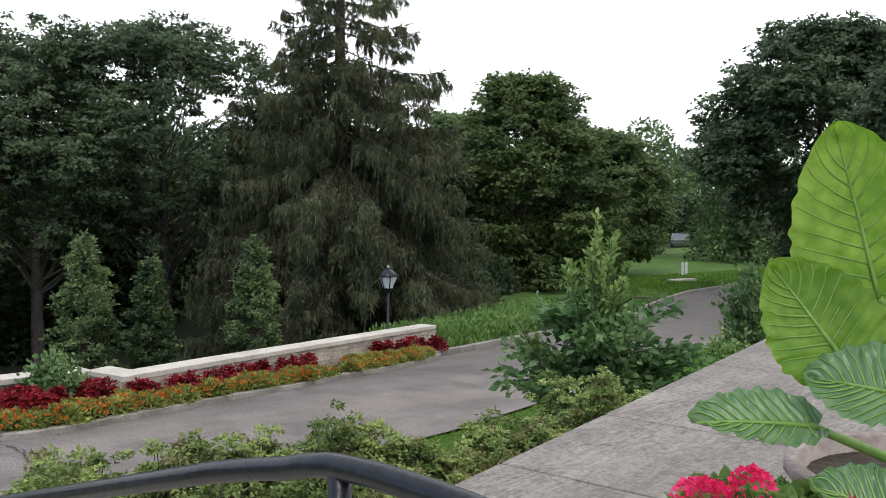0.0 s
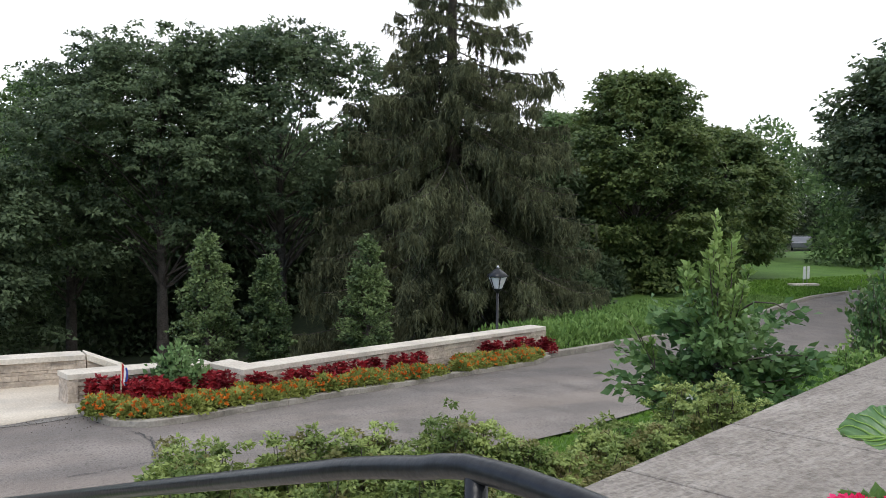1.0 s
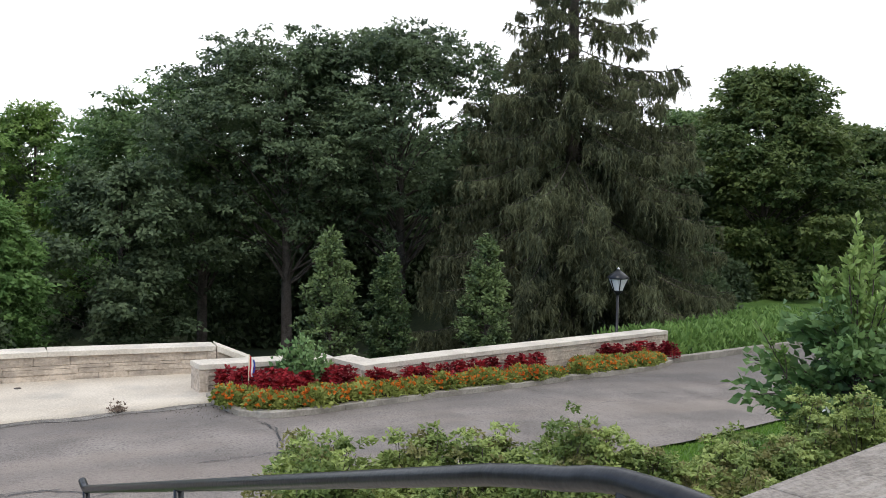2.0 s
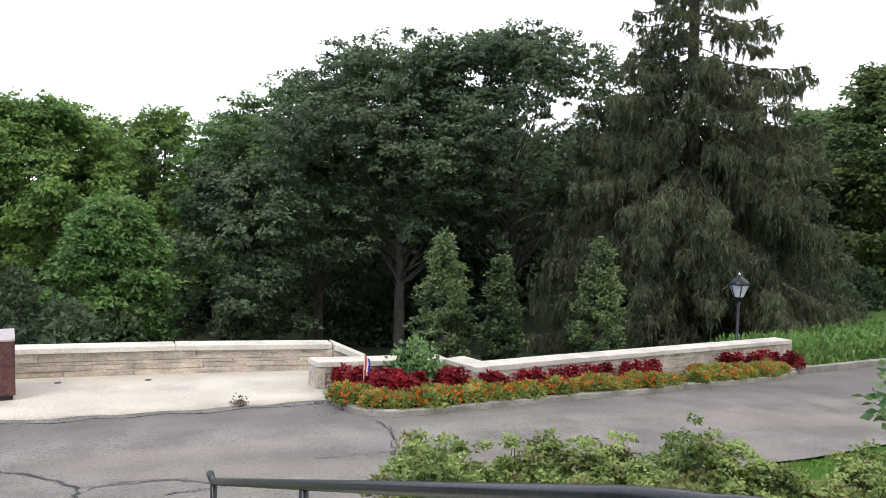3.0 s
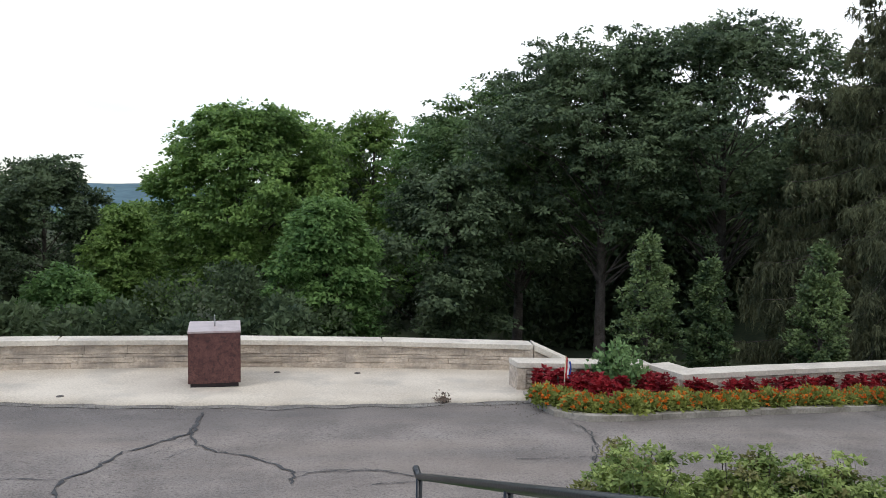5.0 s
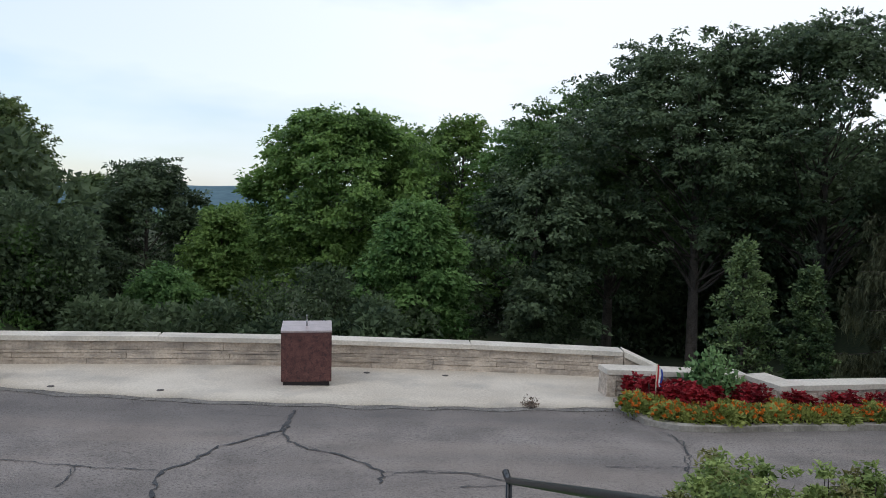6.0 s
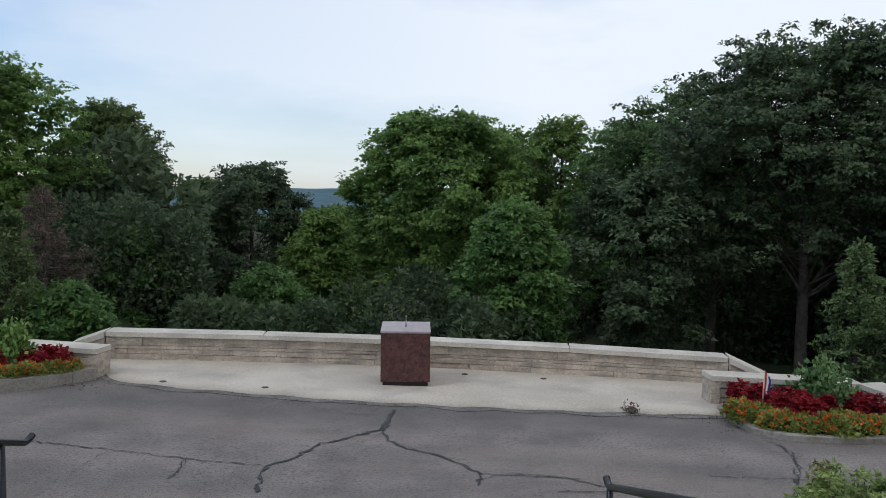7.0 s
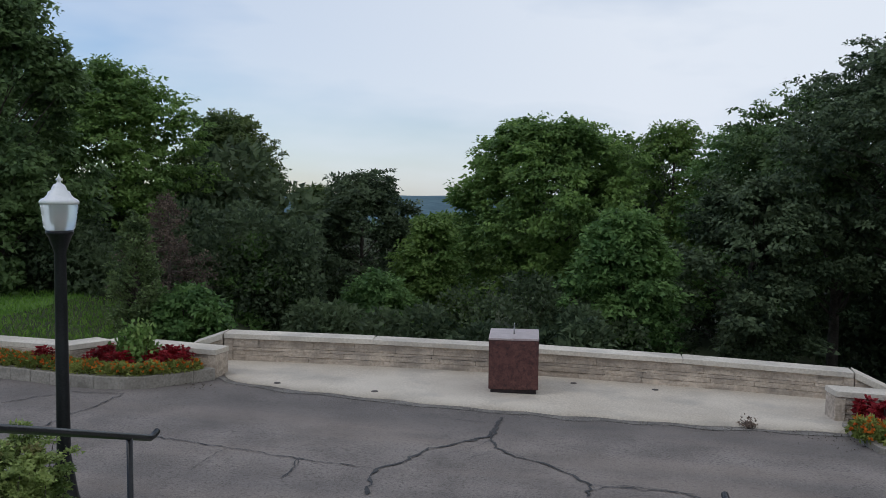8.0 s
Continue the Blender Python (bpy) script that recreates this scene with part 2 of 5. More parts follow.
def joined(pieces):
    """(verts, faces) of several pieces as one."""
    vs, fs, at = [], [], 0
    for v, f in pieces:
        vs.append(np.asarray(v, float))
        fs.append(np.asarray(f) + at)
        at += len(v)
    return np.concatenate(vs), np.concatenate(fs)


def smooth(me):
    me.polygons.foreach_set("use_smooth", np.ones(len(me.polygons), bool))
    return me


def part(name, me, mat, parent=None, label="", at=None):
    if isinstance(me, bmesh.types.BMesh):
        bm, me = me, bpy.data.meshes.new(name)
        bm.to_mesh(me)
        bm.free()
    if not me.materials:
        me.materials.append(mat)
    ob = new(name, me)
    if at is not None:
        ob.matrix_basis = at
    ob.parent = parent
    if label:
        tagged(ob, label)
    return ob


def thing(name, at, label, category, group="", kind=""):
    ob = new(name)
    ob.empty_display_size = 0.2
    ob.matrix_basis = at if isinstance(at, Matrix) else Matrix.Translation(at)
    return tagged(ob, label, category, group, kind)


def tube(points, radii, sides=8, cap=True):
    """A round tube along points."""
    p = np.asarray(points, float)
    r = np.broadcast_to(np.asarray(radii, float), (len(p),))
    tan = np.gradient(p, axis=0)
    tan /= np.linalg.norm(tan, axis=1)[:, None] + 1e-9
    ref = np.where(np.abs(tan[:, 2:3]) > 0.9, [[1.0, 0, 0]], [[0, 0, 1.0]])
    u = np.cross(tan, ref)
    u /= np.linalg.norm(u, axis=1)[:, None] + 1e-9
    w = np.cross(tan, u)
    a = np.linspace(0, 2 * np.pi, sides, endpoint=False)
    v = p[:, None] + r[:, None, None] * (np.cos(a)[None, :, None] * u[:, None] + np.sin(a)[None, :, None] * w[:, None])
    f = []
    for i in range(len(p) - 1):
        for j in range(sides):
            f.append((i * sides + j, i * sides + (j + 1) % sides, (i + 1) * sides + (j + 1) % sides, (i + 1) * sides + j))
    v = v.reshape(-1, 3)
    if cap:
        n = len(v)
        v = np.concatenate([v, p[:1], p[-1:]])
        for j in range(sides):
            f.append((n, (j + 1) % sides, j, n))
            b = (len(p) - 1) * sides
            f.append((n + 1, b + j, b + (j + 1) % sides, n + 1))
        f = [q if q[0] != q[3] else (q[0], q[1], q[2], q[2]) for q in f]
    tri = []
    for q in f:
        tri.append((q[0], q[1], q[2]))
        if q[2] != q[3]:
            tri.append((q[0], q[2], q[3]))
    return v, np.array(tri)


def lathe(profile, sides=20):
    """A turned form from (radius, height) rows."""
    a = np.linspace(0, 2 * np.pi, sides, endpoint=False)
    v = np.array([(r * math.cos(t), r * math.sin(t), z) for r, z in profile for t in a])
    f = [(i * sides + j, i * sides + (j + 1) % sides, (i + 1) * sides + (j + 1) % sides, (i + 1) * sides + j)
         for i in range(len(profile) - 1) for j in range(sides)]
    return v, np.array(f)


def box(x0, x1, y0, y1, z0, z1, bevel=0.0):
    bm = bmesh.new()
    bmesh.ops.create_cube(bm, size=1, matrix=Matrix.LocRotScale(((x0 + x1) / 2, (y0 + y1) / 2, (z0 + z1) / 2), None, (x1 - x0, y1 - y0, z1 - z0)))
    if bevel:
        bmesh.ops.bevel(bm, geom=bm.edges[:], offset=bevel, segments=2, affect="EDGES", profile=0.6)
    return bm


def leaves(centres, aims, length, width, rng, fold=0.18, droop=0.0):
    """One folded diamond leaf at each centre, pointing along its aim."""
    c, d = np.asarray(centres, float), np.asarray(aims, float)
    n = len(c)
    d = d / (np.linalg.norm(d, axis=1)[:, None] + 1e-9)
    side = np.cross(d, rng.normal(size=(n, 3)))
    side /= np.linalg.norm(side, axis=1)[:, None] + 1e-9
    up = np.cross(side, d)
    ln = np.broadcast_to(length, (n,)) * rng.uniform(0.7, 1.25, n)
    wd = np.broadcast_to(width, (n,)) * rng.uniform(0.75, 1.2, n)
    mid = c + d * (ln * 0.45)[:, None] + up * (wd * fold)[:, None]
    tip = c + d * ln[:, None]
    tip[:, 2] -= droop * ln
    v = np.stack([c, mid + side * (wd / 2)[:, None], tip, mid - side * (wd / 2)[:, None]], 1).reshape(-1, 3)
    return v, np.arange(4 * n).reshape(n, 4)


def small_leaves(centres, aims, length, width, rng):
    """One three-cornered leaf at each centre, for foliage far off."""
    c, d = np.asarray(centres, float), np.asarray(aims, float)
    n = len(c)
    d = d / (np.linalg.norm(d, axis=1)[:, None] + 1e-9)
    side = np.cross(d, rng.normal(size=(n, 3)))
    side /= np.linalg.norm(side, axis=1)[:, None] + 1e-9
    ln = np.broadcast_to(length, (n,)) * rng.uniform(0.7, 1.3, n)
    wd = np.broadcast_to(width, (n,)) * rng.uniform(0.75, 1.25, n)
    v = np.stack([c + side * (wd / 2)[:, None], c - side * (wd / 2)[:, None], c + d * ln[:, None]], 1).reshape(-1, 3)
    return v, np.arange(3 * n).reshape(n, 3)


def faced_leaves(c, aim, face, length, width, rng, fold=0.12, far=False):
    """One kite-shaped leaf at each centre, pointing along its aim and turned to its facing; three-cornered where it stays far off."""
    n = len(c)
    aim = aim / (np.linalg.norm(aim, axis=1)[:, None] + 1e-9)
    side = np.cross(aim, face)
    side /= np.linalg.norm(side, axis=1)[:, None] + 1e-9
    up = np.cross(side, aim)
    ln = (np.broadcast_to(length, (n,)) * rng.uniform(0.65, 1.3, n))[:, None]
    wd = (np.broadcast_to(width, (n,)) * rng.uniform(0.7, 1.25, n))[:, None]
    if far:
        v = np.stack([c + side * wd / 2, c - side * wd / 2, c + aim * ln], 1).reshape(-1, 3)
        return v, np.arange(3 * n).reshape(n, 3)
    mid = c + aim * ln * 0.42 + up * wd * fold
    v = np.stack([c, mid + side * wd / 2, c + aim * ln, mid - side * wd / 2], 1).reshape(-1, 3)
    return v, np.arange(4 * n).reshape(n, 4)


def tufted(centres, out, radius, n, rng, flat=0.5, droop=0.45, wild=0.35):
    """Leaves in umbrella-like tufts, n to each centre, lying open to the sky: their places, aims and facings."""
    k = len(centres)
    d = rng.normal(size=(k, n, 3))
    d /= np.linalg.norm(d, axis=2)[:, :, None]
    d[:, :, 2] = np.abs(d[:, :, 2]) - 0.15
    r = rng.random((k, n, 1)) ** 0.55
    c = centres[:, None] + d * r * np.broadcast_to(radius, (k,))[:, None, None] * [1, 1, flat]
    aim = d * [1, 1, 0.35] + out[:, None] * 0.35 + rng.normal(0, wild, (k, n, 3))
    aim[:, :, 2] -= droop
    face = d * 0.5 + out[:, None] * 0.75 + rng.normal(0, wild, (k, n, 3))
    face[:, :, 2] += 0.55
    return c.reshape(-1, 3), aim.reshape(-1, 3), face.reshape(-1, 3)


def sphere_dirs(n, rng, lift=0.0):
    d = rng.normal(size=(n, 3))
    d[:, 2] += lift
    return d / np.linalg.norm(d, axis=1)[:, None]


# ---- the lie of the land ----
LAND_X = [-60, -20, -5, 0, 4.5, 8, 16, 25, 45, 100]
LAND_Z = [1.2, 0.45, 0.12, 0, -0.13, -0.32, -0.88, -1.35, -1.9, -2.6]
FAR_EDGE = ([-60, -20, -7.4, -5.5, -4.9, -4.4, 4.3, 4.75, 5.4, 6.9, 9.1, 11.4, 14.2, 17.7, 24, 33, 37, 42, 60],
            [17, 13.2, 11.65, 11.35, 11.7, 12.7, 12.0, 10.5, 10.36, 10.64, 11.02, 11.55, 12.3, 13.0, 14.0, 16.6, 17.5, 17.8, 15])
NEAR_EDGE = ([-60, -20, -6, -4.0, -3.2, 2.2, 3.2, 9.3, 18.7, 23.4, 33, 40, 60], [9, 8.2, 7.8, 7.55, 6.6, 6.6, 6.9, 7.45, 9.2, 10.1, 12.0, 12.0, 9])
WALL_LINE = ([-60, -16, -6.5, -5, 0.5, 5, 6.6, 16.4, 30, 60], [20, 14, 12.2, 13.5, 14.1, 13.4, 11.4, 13.7, 18, 30])


def level(x):
    return float(np.interp(x, LAND_X, LAND_Z))


def far_edge(x):
    return float(np.interp(x, *FAR_EDGE))


def near_edge(x):
    return float(np.interp(x, *NEAR_EDGE))


def step(a, b, x):
    t = np.clip((x - a) / (b - a), 0, 1)
    return t * t * (3 - 2 * t)


def land(x, y):
    s = max(y - float(np.interp(x, *WALL_LINE)), 0)
    fall = step(-11, -5, x) * (1 - 0.8 * step(17, 25, x))
    drop = fall * 5.0 * (1 - math.exp(-(s * 0.05) ** 1.5)) + 0.15 * fall * step(0, 1.0, s)
    far = 55 * step(45, 420, s) * (1 - 0.8 * step(20, 70, x))
    return level(x) - drop - far - 0.05


def land_sheet():
    xs = np.unique(np.concatenate([np.linspace(-3000, -80, 14), np.linspace(-80, -22, 16), np.linspace(-22, 50, 110), np.linspace(50, 150, 16), np.linspace(150, 3000, 14)]))
    ys = np.unique(np.concatenate([np.linspace(-400, -20, 6), np.linspace(-20, 40, 100), np.linspace(40, 120, 24), np.linspace(120, 3200, 26)]))
    v = [(x, y, land(x, y) + (0.06 * noise.noise((x * 0.5, y * 0.5, 0)) if y > 16 else 0)) for y in ys for x in xs]
    w = len(xs)
    f = [(j * w + i, j * w + i + 1, (j + 1) * w + i + 1, (j + 1) * w + i) for j in range(len(ys) - 1) for i in range(w - 1)]
    me = smooth(np_mesh("ground", v, f))
    me.materials.append(grass_ground)
    me.materials.append(forest_floor)
    for p in me.polygons:
        x, y, _ = p.center
        if y > float(np.interp(x, *WALL_LINE)) and -10.5 < x < 26 or y > 40:
            p.material_index = 1
    return me


tagged(part("ground", land_sheet(), grass_ground), "sloping grassy ground falling into shaded woodland", "ground", kind="structure")


def ribbon(xs, near, far, z, rows=6):
    v, f = [], []
    for x in xs:
        a, b = near(x), far(x)
        for k in range(rows + 1):
            y = a + (b - a) * k / rows
            v.append((x, y, level(x) + z))
    for i in range(len(xs) - 1):
        for k in range(rows):
            a = i * (rows + 1) + k
            f.append((a, a + rows + 1, a + rows + 2, a + 1))
    return v, f


road_xs = list(np.arange(-60, 60.1, 0.4))
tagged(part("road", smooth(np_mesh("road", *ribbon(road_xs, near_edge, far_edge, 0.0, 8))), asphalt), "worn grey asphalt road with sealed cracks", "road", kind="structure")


# curved apron of pale concrete
def apron_front(x):
    return float(np.interp(x, [-4.9, -4.45, -4.1, -3.2, -2.4, -1.5, -0.7, 0.7, 2.2, 3.5, 4.35, 4.5, 5.2], [12.9, 12.6, 12.1, 11.8, 11.65, 11.5, 11.38, 11.28, 11.25, 11.28, 11.35, 12.2, 12.3])) + 0.03 * math.sin(x * 7)


def arc_y(x):
    return 13.57 - 0.013 * (x + 0.9) ** 2


apron_xs = list(np.arange(-4.9, 5.16, 0.15))
v, f = ribbon(apron_xs, apron_front, lambda x: arc_y(x) + 0.1, 0.03, 4)
v2 = [(x, y, z - 0.08) for x, y, z in v]
n_row = 5
skirt = [(i * n_row, len(v) + i * n_row, len(v) + (i + 1) * n_row, (i + 1) * n_row) for i in range(len(apron_xs) - 1)]
tagged(part("pavement", np_mesh("pavement", v + v2, f + skirt), concrete), "pale stained concrete apron beside the road", "pavement", kind="structure")

# ---- stone walls ----
unit = bmesh.new()
bmesh.ops.create_cube(unit, size=1)
bmesh.ops.bevel(unit, geom=unit.edges[:], offset=0.03, segments=1, affect="EDGES")
STONE = bpy.data.meshes.new("stone_block")
unit.to_mesh(STONE)
unit.free()
STONE.materials.append(limestone)
COPING = STONE.copy()
COPING.materials.clear()
COPING.materials.append(coping_stone)


def along(line):
    """Length and a place(s) for a polyline of (x, y)."""
    p = np.array(line, float)
    seg = np.linalg.norm(np.diff(p, axis=0), axis=1)
    cum = np.concatenate([[0], np.cumsum(seg)])

    def at(s):
        return np.array([np.interp(s, cum, p[:, 0]), np.interp(s, cum, p[:, 1])])
    return cum[-1], at


def bar(at, s0, s1, z0, z1, depth, out, rise=lambda x: 0.0):
    """The matrix of a block between s0 and s1 along a wall, its face at out in front of the line (towards the road)."""
    a, b = at(s0), at(s1)
    za, zb = level(a[0]) + rise(a[0]), level(b[0]) + rise(b[0])
    t = Vector((b[0] - a[0], b[1] - a[1], zb - za))
    ln = t.length
    t.normalize()
    nrm = Vector((t.y, -t.x, 0)).normalized()
    up = nrm.cross(t) * -1
    if up.z < 0:
        up = -up
    c = Vector(((a[0] + b[0]) / 2, (a[1] + b[1]) / 2, (za + zb) / 2)) + Vector((0, 0, (z0 + z1) / 2)) + nrm * (out - depth / 2)
    m = Matrix((t, -nrm, up)).transposed().to_4x4()
    return Matrix.Translation(c) @ m @ Matrix.Diagonal((ln - 0.004, depth, z1 - z0 - 0.004, 1))


def stone_wall(name, line, height, label, seed, thick=0.34, cope=0.08, closed_ends=True, rise=lambda x: 0.0):
    """A mortar core with coursed stones on its face and coping stones on top."""
    rng = random.Random(seed)
    total, at = along(line)
    core = []
    n = max(int(total / 0.5), 2)
    for i in range(n):
        m = bar(at, total * i / n - (0.0 if i else -0.02), total * (i + 1) / n - (0 if i < n - 1 else 0.02), -0.35, height - cope, thick - 0.06, -0.03, rise)
        m = m @ Matrix.Diagonal((1.03, 1, 1, 1))
        corners = [m @ Vector(c) for c in ((-.5, -.5, -.5), (.5, -.5, -.5), (.5, .5, -.5), (-.5, .5, -.5), (-.5, -.5, .5), (.5, -.5, .5), (.5, .5, .5), (-.5, .5, .5))]
        core.append(([tuple(c) for c in corners], [(0, 1, 5, 4), (1, 2, 6, 5), (2, 3, 7, 6), (3, 0, 4, 7), (4, 5, 6, 7), (3, 2, 1, 0)]))
    wall = tagged(part(name, np_mesh(name, *joined(core)), mortar), label, "wall", kind="structure")
    way = np.diff(np.array(line), axis=0)
    cum = np.concatenate([[0], np.cumsum(np.linalg.norm(way, axis=1))])
    turn = np.abs(np.diff(np.unwrap(np.arctan2(way[:, 1], way[:, 0]))))
    breaks = [0.0] + [c for c, t in zip(cum[1:-1], turn) if t > 0.2] + [cum[-1]]
    for k in range(len(breaks) - 1):
        lo, hi = breaks[k], breaks[k + 1]
        z = -0.12
        while z < height - cope - 0.02:
            h = rng.choice((0.05, 0.08, 0.11, 0.15))
            if height - cope - z - h < 0.05:
                h = height - cope - z
            s = lo
            while s < hi - 0.02:
                w = rng.uniform(0.3, 1.3)
                if hi - s - w < 0.2:
                    w = hi - s
                o = rng.uniform(-0.008, 0.012)
                part("stone", STONE, limestone, wall, at=bar(at, s, s + w, z, z + h, 0.1, o, rise))
                s += w
            z += h
        for end, yes in ((lo, k == 0), (hi, k == len(breaks) - 2)):
            if yes and closed_ends:
                e0, e1 = (end, end + 0.14) if k == 0 and end == lo else (end - 0.14, end)
                part("stone", STONE, limestone, wall, at=bar(at, e0, e1, -0.15, height - cope, thick + 0.012, 0.018, rise))
        cuts = max(round((hi - lo) / 2.2), 1)
        for c in range(cuts):
            over = 0.04
            part("coping", COPING, coping_stone, wall, at=bar(at, lo + (hi - lo) * c / cuts - (over if c == 0 else 0), lo + (hi - lo) * (c + 1) / cuts + (over if c == cuts - 1 else 0),
                 height - cope, height + rng.uniform(-0.003, 0.004), thick + 0.07, 0.032, rise))
    return wall


arc = [(x, arc_y(x)) for x in np.linspace(-4.66, 4.93, 10)]
stone_wall("wall_apron", arc, 0.465, "low curved limestone wall with pale coping stones", 3)
stone_wall("wall_bed_east", [(4.27, 11.88), (6.42, 11.98), (6.52, 11.17), (15.1, 13.12)], 0.43, "low stepped limestone wall behind a flower bed", 5,
           rise=lambda x: 0.15 * float(np.clip((x - 6.5) / 8.6, 0, 1)))
stone_wall("wall_bed_west", [(-16.0, 13.1), (-7.1, 11.95), (-6.47, 11.92), (-6.18, 12.57), (-4.34, 12.22)], 0.42, "low limestone wall behind a raised flower bed", 7)


def ramp_end(name, a, b, z0, z1, thick=0.34, cope=0.095):
    """The sloping end of a wall: a body whose top falls from z0 at a to z1 at b, under a coping of its own."""
    a, b = Vector((*a, 0)), Vector((*b, 0))
    t = (b - a).normalized()
    nrm = Vector((t.y, -t.x, 0))
    if nrm.y > 0:
        nrm = -nrm

    def prism(front, back, lift0, lift1, over):
        bm = bmesh.new()
        vs = []
        for p, z in ((a - t * 0.01, z0), (b + t * over, z1)):
            for o in (front, -back):
                for lo in (True, False):
                    q = p + nrm * o
                    vs.append(bm.verts.new((q.x, q.y, (z + lift0) if lo else (z + lift1))))
        for q in ((0, 1, 3, 2), (4, 6, 7, 5), (0, 4, 5, 1), (2, 3, 7, 6), (1, 5, 7, 3), (0, 2, 6, 4)):
            bm.faces.new([vs[k] for k in q])
        bmesh.ops.recalc_face_normals(bm, faces=bm.faces[:])
        bmesh.ops.bevel(bm, geom=bm.edges[:], offset=0.006, segments=1, affect="EDGES")
        return bm
    end = new(name)
    tagged(end, "sloping limestone end of a low wall", "wall", kind="structure")
    part("body", prism(0.01, thick - 0.04, -0.75, -cope, 0.0), limestone, end)
    part("coping", prism(0.045, thick + 0.045, -cope, 0.003, 0.03), coping_stone, end)


ramp_end("wall_apron_end_east", (4.96, arc_y(4.93)), (5.5, arc_y(5.5)), 0.316, 0.05)
ramp_end("wall_apron_end_west", (-4.69, arc_y(-4.66)), (-5.15, arc_y(-5.15)), 0.575, 0.40)

# kerbs round the beds and along the road
KERB = STONE.copy()
KERB.materials.clear()
KERB.materials.append(kerb_stone)


def kerb(name, line, height, width, label, piece=1.1):
    total, at = along(line)
    n = max(int(total / piece), 1)
    first = None
    for i in range(n):
        m = bar(at, total * i / n, total * (i + 1) / n, -0.15, height, width, 0)
        if first is None:
            first = new(name)
            tagged(first, label, "kerb", kind="structure")
        part("kerb_piece", KERB, kerb_stone, first, at=m)
    return first


kerb("kerb_east", [(4.28, 11.6), (4.26, 10.72), (4.46, 10.22), (5.3, 10.25), (6.26, 10.43), (7.3, 10.6), (8.35, 10.76), (9.6, 11.0), (10.7, 11.27), (11.7, 11.46), (13.4, 11.8), (14.4, 12.3)], 0.08, 0.14, "low concrete kerb edging a flower bed", 0.55)
kerb("kerb_road", [(14.2, 12.34), (17.7, 13.04), (24.0, 14.0), (33, 16.6), (37, 17.5), (42, 17.8)], 0.12, 0.15, "pale concrete kerb along the road", 1.3)
kerb("kerb_west", [(-14, 12.3), (-8.0, 11.55), (-6.79, 11.36), (-6.3, 11.23), (-5.85, 11.16), (-5.46, 11.17), (-5.09, 11.25), (-4.82, 11.51), (-4.54, 11.82), (-4.31, 12.1)], 0.17, 0.16, "raised concrete kerb round a flower bed", 0.35)
kerb("kerb_near", [(-4.2, 7.52), (-6, 7.75), (-12, 8.0)], 0.1, 0.15, "low concrete kerb along the near road edge", 0.8)


def bed(name, line_front, line_back, z, label):
    (lf, af), (lb, ab) = along(line_front), along(line_back)
    v, f, n = [], [], 40
    for i in range(n + 1):
        p, q = af(lf * i / n), ab(lb * i / n)
        for k in range(5):
            r = p + (q - p) * k / 4
            v.append((r[0], r[1], level(r[0]) + z + 0.05 * math.sin(math.pi * k / 4) + 0.02 * noise.noise((r[0] * 3, r[1] * 3, 1))))
    for i in range(n):
        for k in range(4):
            a = i * 5 + k
            f.append((a, a + 5, a + 6, a + 1))
    return tagged(part(name, np_mesh(name, v, f), soil), label, "soil", kind="structure")


bed("soil_east", [(4.36, 11.6), (4.55, 10.42), (6.26, 10.6), (9.6, 11.15), (14.3, 12.35)], [(4.45, 11.85), (6.4, 11.95), (6.5, 11.15), (9.6, 11.85), (14.9, 13.05)], 0.05, "dark soil of a flower bed")
bed("soil_west", [(-14, 12.5), (-7.4, 11.58), (-5.6, 11.3), (-4.9, 11.62), (-4.42, 12.1)], [(-14, 12.8), (-7.1, 11.93), (-6.45, 11.9), (-6.15, 12.55), (-4.45, 12.2)], 0.12, "dark soil of a raised flower bed")

# ---- terrace, steps and ledge ----
tagged(part("floor_terrace", box(-9, 14, -8, 0.95, -2, 1.47), concrete), "concrete terrace floor above the road", "terrace", kind="structure")
stairs = new("stairs")
tagged(stairs, "broad concrete steps leading down to the road", "stairs", kind="structure")
for i in range(8):
    part("step", box(-2.6, 1.75, 0.95 + 0.5 * i, 1.47 + 0.5 * i, -0.6, 1.47 - 0.163 * (i + 1), 0.012), concrete, stairs)
tagged(part("wall_stair_east", box(1.76, 2.0, 0.95, 2.9, -1.2, 1.5), limestone), "limestone side wall of the steps", "wall", kind="structure")
ledge = new("ledge")
tagged(ledge, "broad weathered limestone ledge of the terrace", "ledge", kind="structure")
LEDGE_TURN = pose(1.85, 1.42, 0, 0, 0, 6.3)
part("ledge_base", box(0.06, 12, -1.75, -0.08, -2, 1.80), limestone, ledge, at=LEDGE_TURN)
for a, b in ((0, 0.95), (0.957, 1.75), (1.757, 3.05), (3.057, 4.6), (4.607, 6.6), (6.607, 9), (9.007, 12)):
    part("ledge_slab", box(a, b, -1.85, 0, 1.80, 1.95, 0.01), ledge_stone, ledge, at=LEDGE_TURN)


